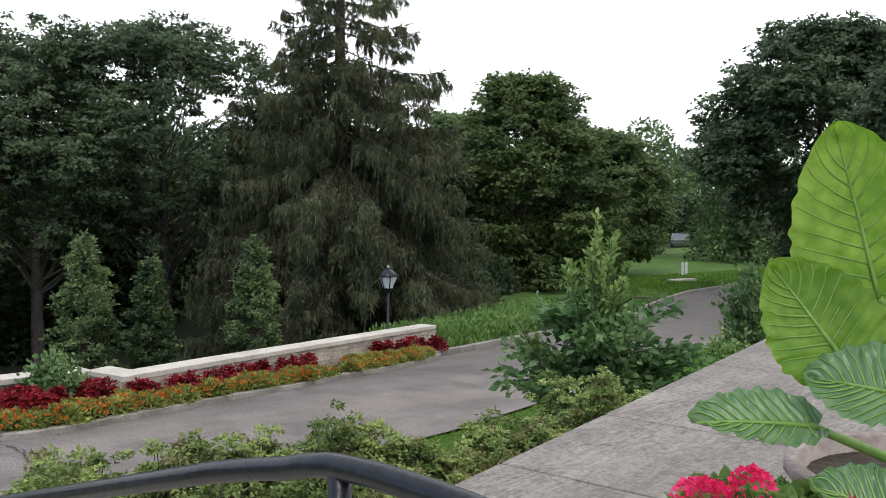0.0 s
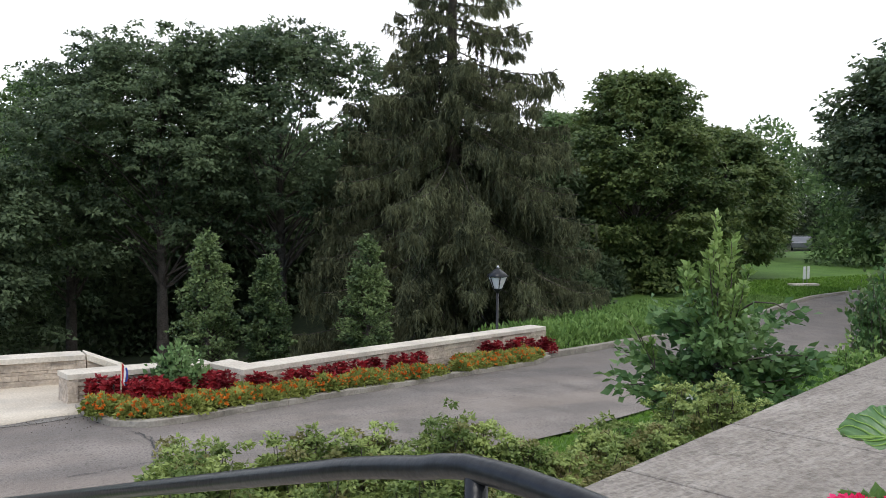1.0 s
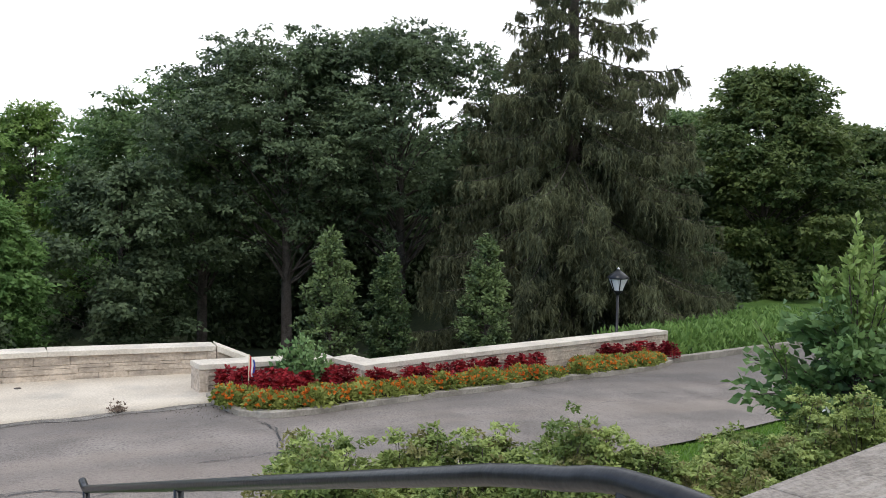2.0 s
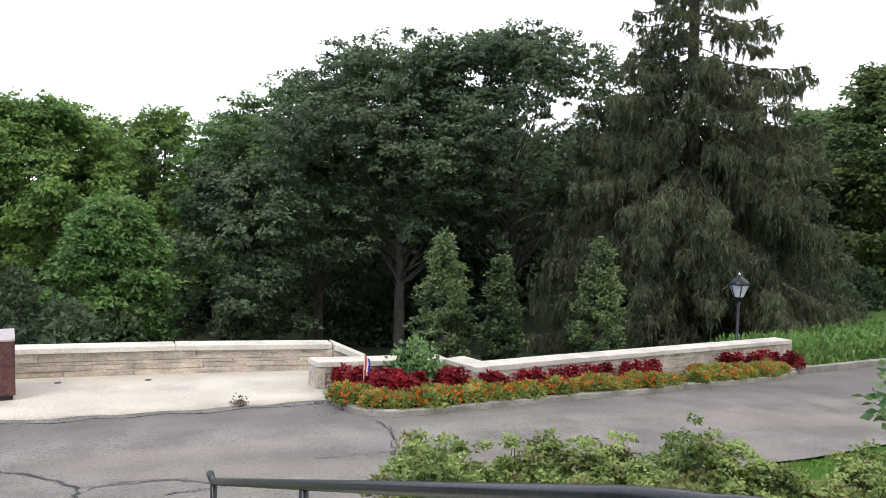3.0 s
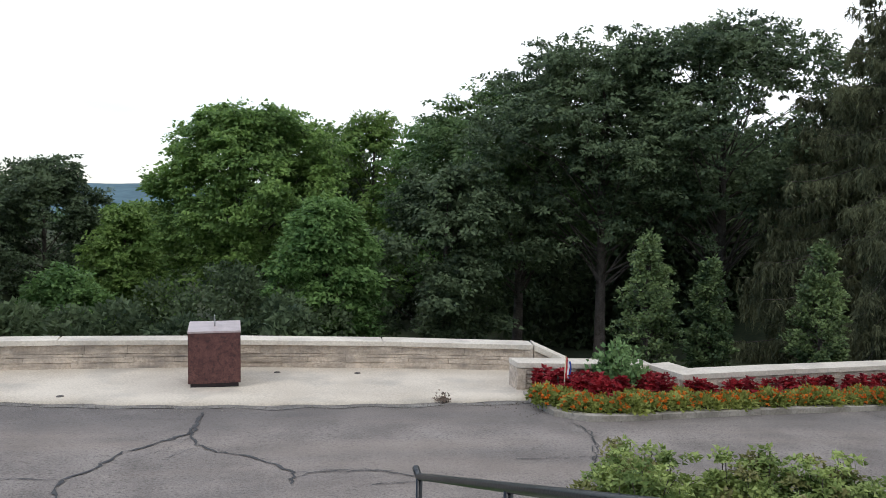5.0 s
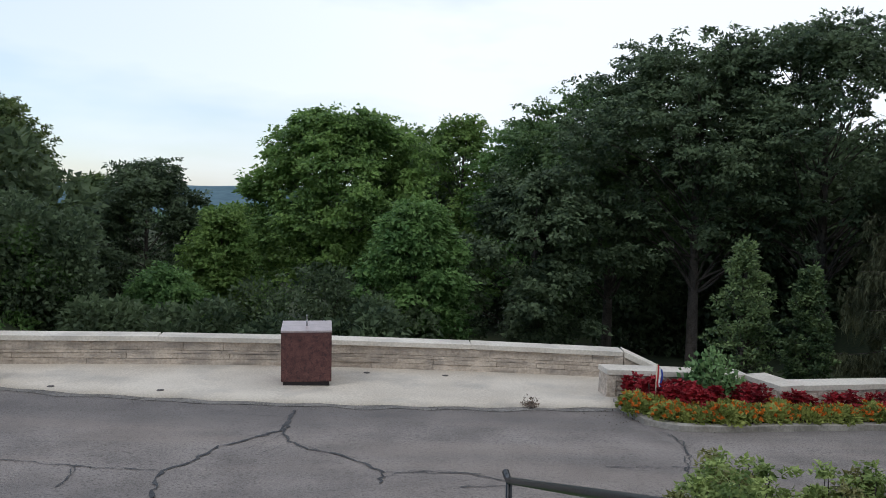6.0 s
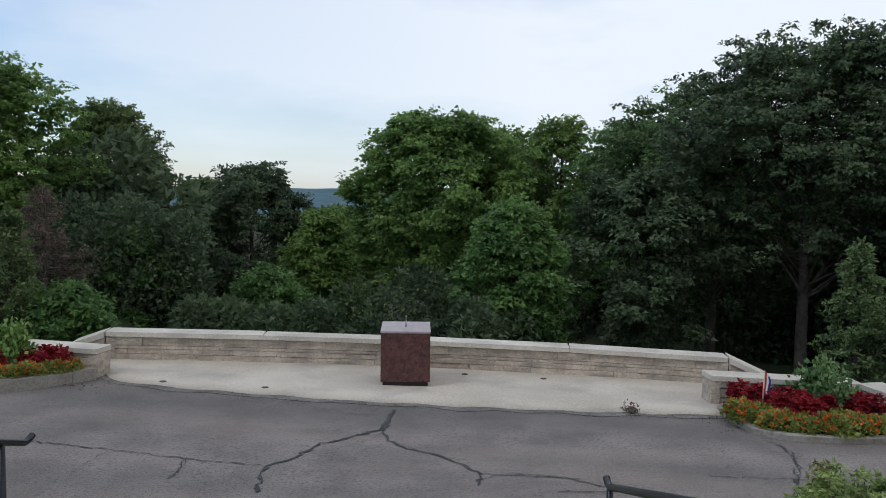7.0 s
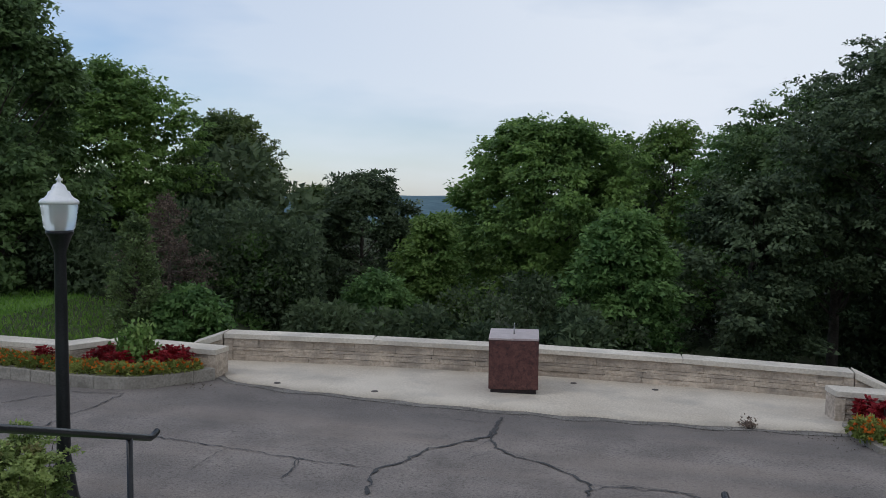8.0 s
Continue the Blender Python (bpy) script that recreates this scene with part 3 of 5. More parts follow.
def handrail(name, x, lift, label, more=0.0):
    """A painted tube rail: level over the landing, sloping with the steps, a short upturned end."""
    def at(y, dz=0.0):
        top = 2.418 - max(y - 0.85, 0) * 0.3128
        return (x, y, top + dz + lift)
    rail = thing(name, at(2.5, -1.5), label, "handrail", "stair handrails")
    o = Vector(rail.matrix_basis.translation)
    bend = [(0.32, -0.012), (0.45, -0.006), (0.60, 0), (0.70, 0.0), (0.76, -0.003), (0.82, -0.008), (0.88, -0.012), (0.94, -0.012), (1.02, -0.006), (1.15, 0)]
    pts = [at(y, dz) for y, dz in bend] + [at(y) for y in np.linspace(1.4, 4.85 + more, 9)] + [at(4.93 + more, 0.0), at(4.99 + more, 0.02), at(5.04 + more, 0.05)]
    part("rail", smooth(np_mesh("rail", *tube([Vector(p) - o for p in pts], 0.0215, 12))), black_paint, rail)
    part("end_cap", np_mesh("end_cap", *tube([Vector(at(0.318, -0.012)) - o, Vector(at(0.30, -0.012)) - o], 0.024, 12)), cap_rust, rail, "worn tube end")
    for y in (0.80, 3.15, 4.93 + more * 0.3):
        foot = 1.47 if y < 0.95 else 1.47 - 0.163 * (int((y - 0.95) / 0.5) + 1)
        a = at(y)
        part("post", np_mesh("post", *tube([Vector((a[0], y, foot - 0.02)) - o, Vector((a[0], y, a[2] - 0.01)) - o], 0.0195, 10)), black_paint, rail)
    return rail


handrail("handrail", 1.46, 0.0, "black painted tubular handrail beside the steps")
handrail("handrail", -2.12, 0.235, "black painted tubular handrail across the steps", 0.4)

# ---- the granite block ----
block = thing("granite_pedestal", (0.0, 13.0, level(0) + 0.03), "dark red granite pedestal with a pale polished top", "pedestal")
part("base", box(-0.335, 0.335, -0.30, 0.39, 0, 0.06), dark_base, block, "black recessed base")
def sloped(x0, x1, y0, y1, z0, z1, rise, bevel):
    """A block whose top rises by rise from front to back."""
    bm = box(x0, x1, y0, y1, z0, z1)
    for vert in bm.verts:
        if vert.co.z > (z0 + z1) / 2 or z0 > 0.5:
            vert.co.z += rise * (vert.co.y - y0) / (y1 - y0)
    bmesh.ops.bevel(bm, geom=bm.edges[:], offset=bevel, segments=2, affect="EDGES")
    return bm


part("body", sloped(-0.365, 0.365, -0.33, 0.42, 0.06, 0.785, 0.03, 0.006), granite, block)
part("top", sloped(-0.37, 0.37, -0.335, 0.425, 0.788, 0.817, 0.03, 0.004), granite_top, block, "polished grey-pink granite slab")
fx = thing("sundial_pin", (0.016, 12.55, level(0) + 0.83), "small weathered metal pin fixed on a pedestal", "metal pin")
part("stem", np_mesh("stem", *tube([(0, 0, 0), (0, 0, 0.10)], 0.012, 8)), steel, fx)
part("blade", box(-0.008, 0.008, -0.07, 0.03, 0.09, 0.16, 0.003), steel, fx)
block.matrix_basis = pose(0.016, 12.53, level(0) + 0.03, 0, 0, 1.0) @ Matrix.Diagonal((0.963, 0.963, 0.963, 1))


# ---- lamps ----
def acorn_lamp(x, y):
    lamp = thing("street_lamp", (x, y, level(x) + 0.0), "black street lamp with a white acorn globe", "street lamp")
    s = 16
    part("post", smooth(np_mesh("post", *lathe([(0.13, 0.000), (0.13, 0.060), (0.12, 0.080), (0.10, 0.200), (0.085, 0.300), (0.06, 0.45), (0.053, 1.6), (0.05, 2.230), (0.085, 2.330), (0.1, 2.370), (0.115, 2.390), (0.115, 2.420), (0, 2.420)], s))), black_paint, lamp)
    part("globe", smooth(np_mesh("globe", *lathe([(0.115, 2.42), (0.128, 2.44), (0.14, 2.52), (0.15, 2.60), (0.157, 2.65)], 24))), glass, lamp, "ribbed clear glass lower globe").visible_shadow = False
    part("hood", smooth(np_mesh("hood", *lathe([(0.15, 2.645), (0.16, 2.65), (0.162, 2.668), (0.147, 2.686), (0.118, 2.70), (0.097, 2.725), (0.087, 2.752), (0.064, 2.765), (0.057, 2.79), (0.045, 2.81), (0.02, 2.824), (0.016, 2.84), (0.028, 2.855), (0.012, 2.876), (0, 2.905)], 24))), white_enamel, lamp, "white stepped lamp hood")
    part("bulb", smooth(np_mesh("bulb", *lathe([(0, 2.428), (0.03, 2.428), (0.032, 2.492), (0.045, 2.532), (0.03, 2.572), (0, 2.580)], 12))), terracotta, lamp)
    return lamp


acorn_lamp(-3.74, 7.08)


def lantern(x, y, top):
    z = land(x, y)
    lamp = thing("lantern_post", (x, y, z), "black lantern on a post beside a spruce", "lantern")
    h = top - z
    part("post", np_mesh("post", *tube([(0, 0, -0.1), (0, 0, 0.3), (0, 0, 0.32), (0, 0, h - 0.62)], [0.06, 0.06, 0.035, 0.03], 10)), black_paint, lamp)
    part("finial", np_mesh("finial", *lathe([(0.03, h - 0.06), (0.045, h - 0.03), (0.02, h), (0, h + 0.02)], 10)), steel, lamp)
    part("roof", np_mesh("roof", *lathe([(0.27, h - 0.26), (0.28, h - 0.235), (0.16, h - 0.14), (0.06, h - 0.07), (0, h - 0.06)], 6)), black_paint, lamp)
    # Sky brightness in the panes is put into an opaque white colour.
    part("pane", np_mesh("pane", *lathe([(0.115, h - 0.55), (0.235, h - 0.26)], 6)), white_enamel, lamp, "lantern glass with the sky's brightness painted white")
    for k in range(6):
        a = k * math.pi / 3
        part("bar", np_mesh("bar", *tube([(0.12 * math.cos(a), 0.12 * math.sin(a), h - 0.56), (0.243 * math.cos(a), 0.243 * math.sin(a), h - 0.25)], 0.012, 6)), black_paint, lamp)
    part("cup", np_mesh("cup", *lathe([(0.03, h - 0.66), (0.06, h - 0.62), (0.12, h - 0.56), (0.12, h - 0.54), (0, h - 0.54)], 12)), black_paint, lamp)
    return lamp


lantern(15.25, 14.83, 1.0)


# ---- trees ----
def limb(a, b, r0, r1, rng, n=5, sag=0.12, sides=5):
    t = np.linspace(0, 1, n)[:, None]
    a, b = np.array(a, float), np.array(b, float)
    p = a + (b - a) * t
    p += np.sin(np.pi * t) * rng.normal(0, sag, 3) * np.linalg.norm(b - a) * 0.5
    return tube(p, np.linspace(r0, r1, n), sides, cap=False)


def broad_tree(x, y, top, half, leaf, label, seed, low=0.25, blobs=70, per=420, size=0.17, shape=1.0, group="woodland trees", base=None, name="tree", lump=0.17):
    """Trunk, limbs to every clump, and clumps of single leaves under an uneven outline."""
    rng = np.random.default_rng(seed)
    z = (land(x, y) if base is None else base) - 0.1
    h = top - z
    tree = thing(name, (x, y, z), label, "tree", group)
    lean = rng.normal(0, 0.02, 2)
    spine = lambda u: np.array([lean[0] * h * u, lean[1] * h * u, h * u])
    r = max(0.02 * h, 0.03)
    wood = [tube([spine(u) for u in np.linspace(0, 0.82, 8)], np.linspace(r, r * 0.2, 8), 8, cap=False)]
    centres, radii = [], []
    lobes = rng.uniform(0, 2 * np.pi, 3)
    for i in range(blobs):
        u = low + (0.93 - low) * ((i + rng.uniform(0, 1)) / blobs) ** 0.85
        q = (u - low) / (1 - low)
        env = (math.sin(math.pi * min(max(q * 0.82 + 0.16, 0), 1)) ** 0.75) * (1 - 0.55 * (1 - shape) * q)
        env *= 1 - 0.4 * max((q - 0.5) / 0.5, 0) ** 2
        if shape < 0.6:
            env = (1 - q) ** 0.8 * 0.95 + 0.06
        ang = i * 2.399 + rng.normal(0, 0.5)
        wave = 1 + 0.16 * math.cos(2 * ang + lobes[0]) + 0.12 * math.cos(3 * ang + lobes[1] + 5 * q)
        rr = half * env * wave * 0.92 * rng.uniform(0.3, 1.0) ** 0.5
        rb = half * lump * rng.uniform(0.6, 1.5)
        if i % 4 == 1:
            rr, rb = half * env * wave * rng.uniform(0.84, 1.03), half * lump * rng.uniform(0.45, 0.75)
        c = spine(u) + [rr * math.cos(ang), rr * math.sin(ang), rng.normal(0, 0.025) * h]
        c[2] = min(c[2], h * (0.99 - 0.08 * rng.random()) - max(rb, half * lump) * 0.85)
        centres.append(c)
        radii.append(rb)
        if i % 2 == 0:
            s = spine(max(u - 0.16 - 0.1 * rr / max(half, 0.1), low * 0.6))
            wood.append(limb(s, c, r * 0.33 * (1.1 - u), r * 0.05, rng))
    part("trunk", smooth(np_mesh("trunk", *joined(wood))), bark, tree)
    tc, to = [], []
    for c, rb in zip(centres, radii):
        n = max(int(per / 22 * (rb / (half * lump)) ** 1.6), 4)
        d = sphere_dirs(n, rng, 0.3)
        reach = rb * (0.35 + 0.8 * rng.random(n) ** 0.7 + 0.12 * (rng.random(n) < 0.16))
        tc.append(c + d * reach[:, None] * [1.12, 1.12, 1.0])
        axis = spine(min(max(c[2] / h, low), 0.9))
        away = c - axis
        to.append(d * 0.6 + away / (np.linalg.norm(away) + 1e-6) * 0.7)
    tc, to = np.concatenate(tc), np.concatenate(to)
    keep = tc[:, 2] < np.percentile(tc[:, 2], 98.5) + 0.3
    tc, to = tc[keep], to[keep]
    tuft = size * rng.uniform(1.4, 3.4, len(tc))
    c, aim, face = tufted(tc, to, tuft, 34, rng, 0.8, 0.5, 0.5)
    part("crown", np_mesh("crown", *faced_leaves(c, aim, face, size * 0.95, size * 0.85, rng, far=True)), leaf, tree)
    return tree


def spruce(x, y, top, half, label, seed):
    """Whorls of boughs that sag and turn up at the tip, with side sprays and hanging tassels."""
    rng = np.random.default_rng(seed)
    z = land(x, y) - 0.1
    h = top - z
    tree = thing("spruce_tree", (x, y, z), label, "tree", "evergreens")
    wood = [tube([(0.06 * math.sin(u * 9), 0, h * u) for u in np.linspace(0, 1, 12)], np.linspace(0.34, 0.02, 12), 10, cap=False)]
    cs, aims, ln, wd = [], [], [], []
    zz = 0.7
    while zz < h - 0.3:
        u = zz / h
        old = float(np.clip((0.62 - u) / 0.3, 0, 1))
        whorl = rng.uniform(0, 2 * np.pi)
        count = int(rng.integers(6, 9)) if old > 0.3 else int(rng.integers(5, 7))
        for k in range(count):
            ang = whorl + 2 * np.pi * k / count + rng.normal(0, 0.22)
            reach = half * min(1.0, (1 - u) / 0.8) ** 0.9 * (rng.uniform(0.78, 1.06) if old > 0.5 else rng.uniform(0.6, 1.12))
            t = np.linspace(0, 1, 10)
            sag = reach * rng.uniform(0.3, 0.48) * (0.8 + 0.6 * old)
            drop = 0.10 * reach * (1 - old) * t - sag * t ** 1.25 + sag * (0.62 - 0.25 * old) * t ** 4
            bend = rng.normal(0, 0.08) * reach
            across = np.array([-math.sin(ang), math.cos(ang), 0])
            fore = np.array([math.cos(ang), math.sin(ang), 0])
            p = fore * (reach * t)[:, None] + across * (bend * t ** 2)[:, None]
            p[:, 2] += zz + rng.normal(0, 0.14) + drop
            wood.append(tube(p, np.linspace(0.04, 0.006, 10) * (0.4 + 0.55 * (1 - u)), 4, cap=False))
            m = int(10 + reach * 7)
            ti = rng.uniform(0.1, 1.0, m) ** 0.8
            root = np.stack([np.interp(ti, t, p[:, i]) for i in range(3)], 1)
            sgn = rng.choice([-1.0, 1.0], m)
            lng = (0.16 + 0.34 * reach * (1.02 - ti) * np.clip(ti * 2.2, 0, 1) * 0.8) * rng.uniform(0.55, 1.1, m)
            way = across * sgn[:, None] * 0.85 + fore * 0.6
            q, beads = (6, 8) if old > 0.3 else (5, 5)
            sv = rng.random((m, q))
            spot = root[:, None] + way[:, None] * (sv * lng[:, None])[:, :, None]
            spot[:, :, 2] -= 0.38 * sv ** 1.6 * lng[:, None]
            hang = rng.uniform(0.08, 0.22, (m, q)) + old * rng.random((m, q)) ** 2 * 0.7
            down = rng.random((m, q, beads)) * hang[:, :, None]
            bead = np.repeat(spot[:, :, None], beads, 2) + rng.normal(0, 0.014, (m, q, beads, 3))
            bead[..., 2] -= down
            bead[..., :2] += (way[:, None, None, :2] * 0.25 * (1 - 0.8 * old)) * down[..., None]
            aim = rng.normal(0, 0.42, bead.shape) + way[:, None, None] * 0.3 * (1 - 0.6 * old)
            aim[..., 2] -= 1.0
            cs.append(bead.reshape(-1, 3))
            aims.append(aim.reshape(-1, 3))
            ln.append(rng.uniform(0.11, 0.26, m * q * beads))
            wd.append(rng.uniform(0.022, 0.045, m * q * beads))
            ends = int(40 + 34 * reach * (1 - old))
            te = rng.uniform(0.05, 1.0, ends)
            cs.append(np.stack([np.interp(te, t, p[:, i]) for i in range(3)], 1))
            aims.append(fore * 0.7 + rng.normal(0, 0.6, (ends, 3)))
            ln.append(rng.uniform(0.12, 0.26, ends))
            wd.append(rng.uniform(0.035, 0.07, ends))
        zz += rng.uniform(0.36, 0.5) * (0.75 if old > 0.5 else 1.25)
    part("trunk", smooth(np_mesh("trunk", *joined(wood))), bark, tree)
    cs, aims = np.concatenate(cs), np.concatenate(aims)
    part("crown", np_mesh("crown", *small_leaves(cs, aims, np.concatenate(ln), np.concatenate(wd), rng)), spruce_needle, tree)
    return tree


spruce(20.3, 22.3, 17.0, 5.4, "tall dark Norway spruce with drooping weathered branches", 11)
B = broad_tree
B(13.0, 29.4, 8.5, 4.8, dark_leaf, "tall dark green maple in a wooded slope", 21, 0.38, 115, 360, 0.14)
B(17.0, 28.0, 9.2, 4.8, dark_leaf, "tall dark green maple beside a spruce", 22, 0.38, 115, 360, 0.14)
B(11.0, 33.0, 7.5, 3.8, maple_leaf, "dark broadleaf tree in a wooded slope", 23, 0.36, 80, 400, 0.155)
B(9.4, 40.0, 6.5, 3.7, bright_leaf, "light green broadleaf tree in woodland", 24, 0.2, 70, 380, 0.155)
B(6.7, 44, 6.8, 2.8, yellow_leaf, "light yellow-green ash tree in woodland", 25, 0.2, 75, 260, 0.17, lump=0.21)
B(4.6, 50, 6.4, 2.6, yellow_leaf, "distant light green tree", 26, 0.2, 60, 240, 0.19, lump=0.22)
B(0.3, 34, 6.0, 3.5, summer_leaf, "rounded green maple standing in a clearing", 27, 0.3, 130, 420, 0.155)
B(2.75, 24.9, 2.4, 1.6, bright_leaf, "young bright green maple below a wall", 28, 0.04, 80, 250, 0.14, 0.75)
B(7.0, 29.0, 3.4, 2.8, dark_leaf, "shaded understorey tree in woodland", 30, 0.12, 55, 350, 0.155)
B(-7.4, 37.2, 3.95, 2.5, dark_leaf, "dark rounded oak beside a view", 31, 0.0, 110, 250, 0.14, lump=0.23)
B(-4.6, 46, 2.1, 2.2, yellow_leaf, "pale yellow-green tree in the valley", 32, 0.05, 55, 280, 0.18)
B(-3.4, 30, 2.2, 1.35, yellow_leaf, "slender yellow-green tree in a gap", 45, 0.0, 60, 220, 0.13, 0.7, lump=0.25)
B(-4.7, 26.5, 0.3, 1.3, bright_leaf, "low yellow-green shrub below a wall", 46, 0.0, 45, 220, 0.12, lump=0.24)
B(-3.2, 34, -0.6, 1.7, bright_leaf, "low light green sapling below a wall", 33, 0.1, 35, 300, 0.18)
B(-11.9, 46.4, 3.0, 1.9, olive_leaf, "distant olive green conifer", 34, 0.1, 45, 320, 0.22, 0.4)
B(-12.2, 33.7, 6.1, 2.5, olive_leaf, "feathery olive green tree", 35, 0.02, 110, 260, 0.13, 0.7, lump=0.2)
B(-14.3, 28.5, 7.4, 2.9, summer_leaf, "tall green tree at a lawn's edge", 36, 0.02, 115, 300, 0.14, 0.85, lump=0.2)
B(-13.6, 21.0, 8.3, 2.4, maple_leaf, "tall dark tree at a lawn's edge", 37, 0.0, 100, 400, 0.15, 0.9)
B(-18.5, 27, 7.5, 3.6, maple_leaf, "tall dark tree at a lawn's edge", 43, 0.1, 75, 400, 0.14, 0.9, lump=0.2)


B(-8.1, 24.6, 1.8, 1.3, bright_leaf, "green shrub tree at the wood's edge", 40, 0.0, 55, 300, 0.13)
B(-7.3, 18.0, 0.75, 0.85, bright_leaf, "low spreading green shrub", 41, 0.0, 30, 240, 0.11)
B(34.0, 24.9, 8.9, 4.4, olive_leaf, "broad tree with bronze-green foliage beyond the road", 50, 0.0, 135, 400, 0.2, 0.8)
B(38.6, 32.2, 7.6, 3.4, maple_leaf, "green tree behind the road", 51, 0.15, 60, 350, 0.24)
B(44.5, 26.5, 6.4, 3.4, olive_leaf, "green tree far along the road", 52, 0.1, 60, 350, 0.24)
B(36.5, 12.2, 10.1, 4.4, dark_leaf, "large dark oak with a stout trunk", 53, 0.27, 95, 430, 0.21)
B(31.0, 7.0, 7.2, 3.0, dark_leaf, "dark oak with spreading limbs", 54, 0.3, 65, 400, 0.155)
B(48, 14.0, 4.5, 4.0, dark_leaf, "dark tree far along the road", 55, 0.1, 60, 330, 0.26)
B(27.5, 26.5, 5.6, 3.0, dark_leaf, "dark tree behind a spruce", 56, 0.08, 65, 350, 0.22)


def bare_shrub(x, y, top, half, seed, label):
    """A dying shrub tree: a grey stem, tiers of thin twigs and a haze of dry leaves."""
    rng = np.random.default_rng(seed)
    z = land(x, y) - 0.05
    h = top - z
    tree = thing("dying_tree", (x, y, z), label, "tree", "woodland trees")
    wood = [tube([(0, 0, 0), (0.05, 0, h * 0.5), (0, 0.03, h)], [0.05, 0.035, 0.008], 6, cap=False)]
    cs, aims = [], []
    for i in range(60):
        u = rng.uniform(0.2, 0.97)
        ang = rng.uniform(0, 2 * np.pi)
        reach = half * min(1.0, (1.05 - u) * 1.9) * rng.uniform(0.5, 1.1)
        a = np.array([0, 0, h * u])
        b = np.array([reach * math.cos(ang), reach * math.sin(ang), h * u - reach * rng.uniform(-0.1, 0.25)])
        wood.append(limb(a, b, 0.014, 0.004, rng, 5, 0.1, 4))
        for k in range(7):
            q = a + (b - a) * rng.uniform(0.3, 1.0)
            w = q + rng.normal(0, 0.16, 3) + (b - a) * 0.12
            wood.append(limb(q, w, 0.006, 0.003, rng, 3, 0.1, 3))
            t = rng.random((14, 1))
            cs.append(q + (w - q) * t + rng.normal(0, 0.03, (14, 3)))
            aims.append(rng.normal(0, 1, (14, 3)) - [0, 0, 0.5])
    part("trunk", np_mesh("trunk", *joined(wood)), bark, tree)
    part("crown", np_mesh("crown", *small_leaves(np.concatenate(cs), np.concatenate(aims), 0.07, 0.035, rng)), brown_leaf, tree)
    return tree


bare_shrub(-9.0, 21.0, 2.75, 1.15, 38, "dying brown-leaved shrub tree with bare twigs")


def woods(name, spots, leaf, label, seed, size=0.3):
    """Far woodland as one mass of leaf clumps."""
    rng = np.random.default_rng(seed)
    cs, aims = [], []
    for x, y, top, r in spots:
        z = land(x, y)
        m = max(int((top - z) / (r * 0.7)), 2)
        for k in range(m):
            c = np.array([x + rng.normal(0, r * 0.5), y + rng.normal(0, r * 0.4), z + (top - z) * (k + 0.6) / m - r * 0.3])
            n = 620
            d = sphere_dirs(n, rng, 0.3)
            cs.append(c + d * (r * rng.uniform(0.6, 1.1, n))[:, None])
            aims.append(d + rng.normal(0, 0.6, (n, 3)) - [0, 0, 0.3])
    return tagged(part(name, np_mesh(name, *small_leaves(np.concatenate(cs), np.concatenate(aims), size, size * 0.85, rng)), leaf), label, "woodland", kind="stuff")


rw = random.Random(4)
woods("far_woods", [(x, 46 + rw.uniform(0, 10), rw.uniform(-0.5, 1.2) + (2.5 if x > 9 else 4.0), 1.8) for x in np.arange(3, 34, 1.6)], dark_leaf, "dark woodland on the lower slope", 61)
woods("spruce_woods", [(x, 37 + rw.uniform(0, 6), rw.uniform(3.0, 5.5), 1.7) for x in np.arange(15, 33, 1.7)] + [(x, 36 + 1.5 * math.sin(5 * x), 4.9 + 0.5 * math.sin(3 * x), 1.9) for x in np.arange(18, 30, 1.3)] + [(x, x / 0.94, 4.7 + 0.4 * math.sin(4 * x), 1.9) for x in np.arange(34, 40, 1.2)], dark_leaf, "dark trees behind a spruce", 67)
woods("valley_woods", [(x, 58 + rw.uniform(0, 16), rw.uniform(-3.5, -1.2), 2.0) for x in np.arange(-24, 6, 2.0)], maple_leaf, "green woodland down in the valley", 62)
woods("lawn_edge_woods", [(x, 30 + rw.uniform(0, 5), rw.uniform(2.0, 4.0), 1.6) for x in np.arange(-26, -9, 1.6)], dark_leaf, "dark woodland edge behind a lawn", 63)
woods("lawn_edge_bushes", [(x + rw.uniform(-0.3, 0.3), 18.9 + 0.35 * (-9 - x) + (4.5 if x > -10.8 else 0) + rw.uniform(0, 2.4), rw.uniform(0.9, 2.6), 0.8) for x in np.arange(-19, -6.6, 0.42)], dark_leaf, "dark bushes at the edge of a lawn", 73, 0.14)
woods("roadside_bushes", [(33 + 0.9 * k + rw.uniform(-0.4, 0.4), 22.4 + 0.12 * k + rw.uniform(0, 1.6), rw.uniform(0.2, 1.6), 0.9) for k in range(9)], olive_leaf, "dark olive bushes below a broad tree", 75, 0.2)
woods("road_woods", [(x, 33 + rw.uniform(0, 8), rw.uniform(1.5, 3.5), 1.8) for x in np.arange(26, 62, 2.2)], dark_leaf, "dark woodland beyond the road", 64)
woods("road_end_woods", [(rw.uniform(60, 68), y, rw.uniform(4, 8), 2.2) for y in np.arange(2, 50, 2.4) if not 30.5 < y < 35], maple_leaf, "green woodland at the road's end", 65, 0.36)
woods("spruce_undergrowth", [(x, 18.5 + 0.55 * (x - 22) + rw.uniform(0, 3), land(x, 20) + rw.uniform(0.8, 2.0), 0.8) for x in np.arange(23, 36, 0.8)], dark_leaf, "dark bushes beside a spruce", 69, 0.17)
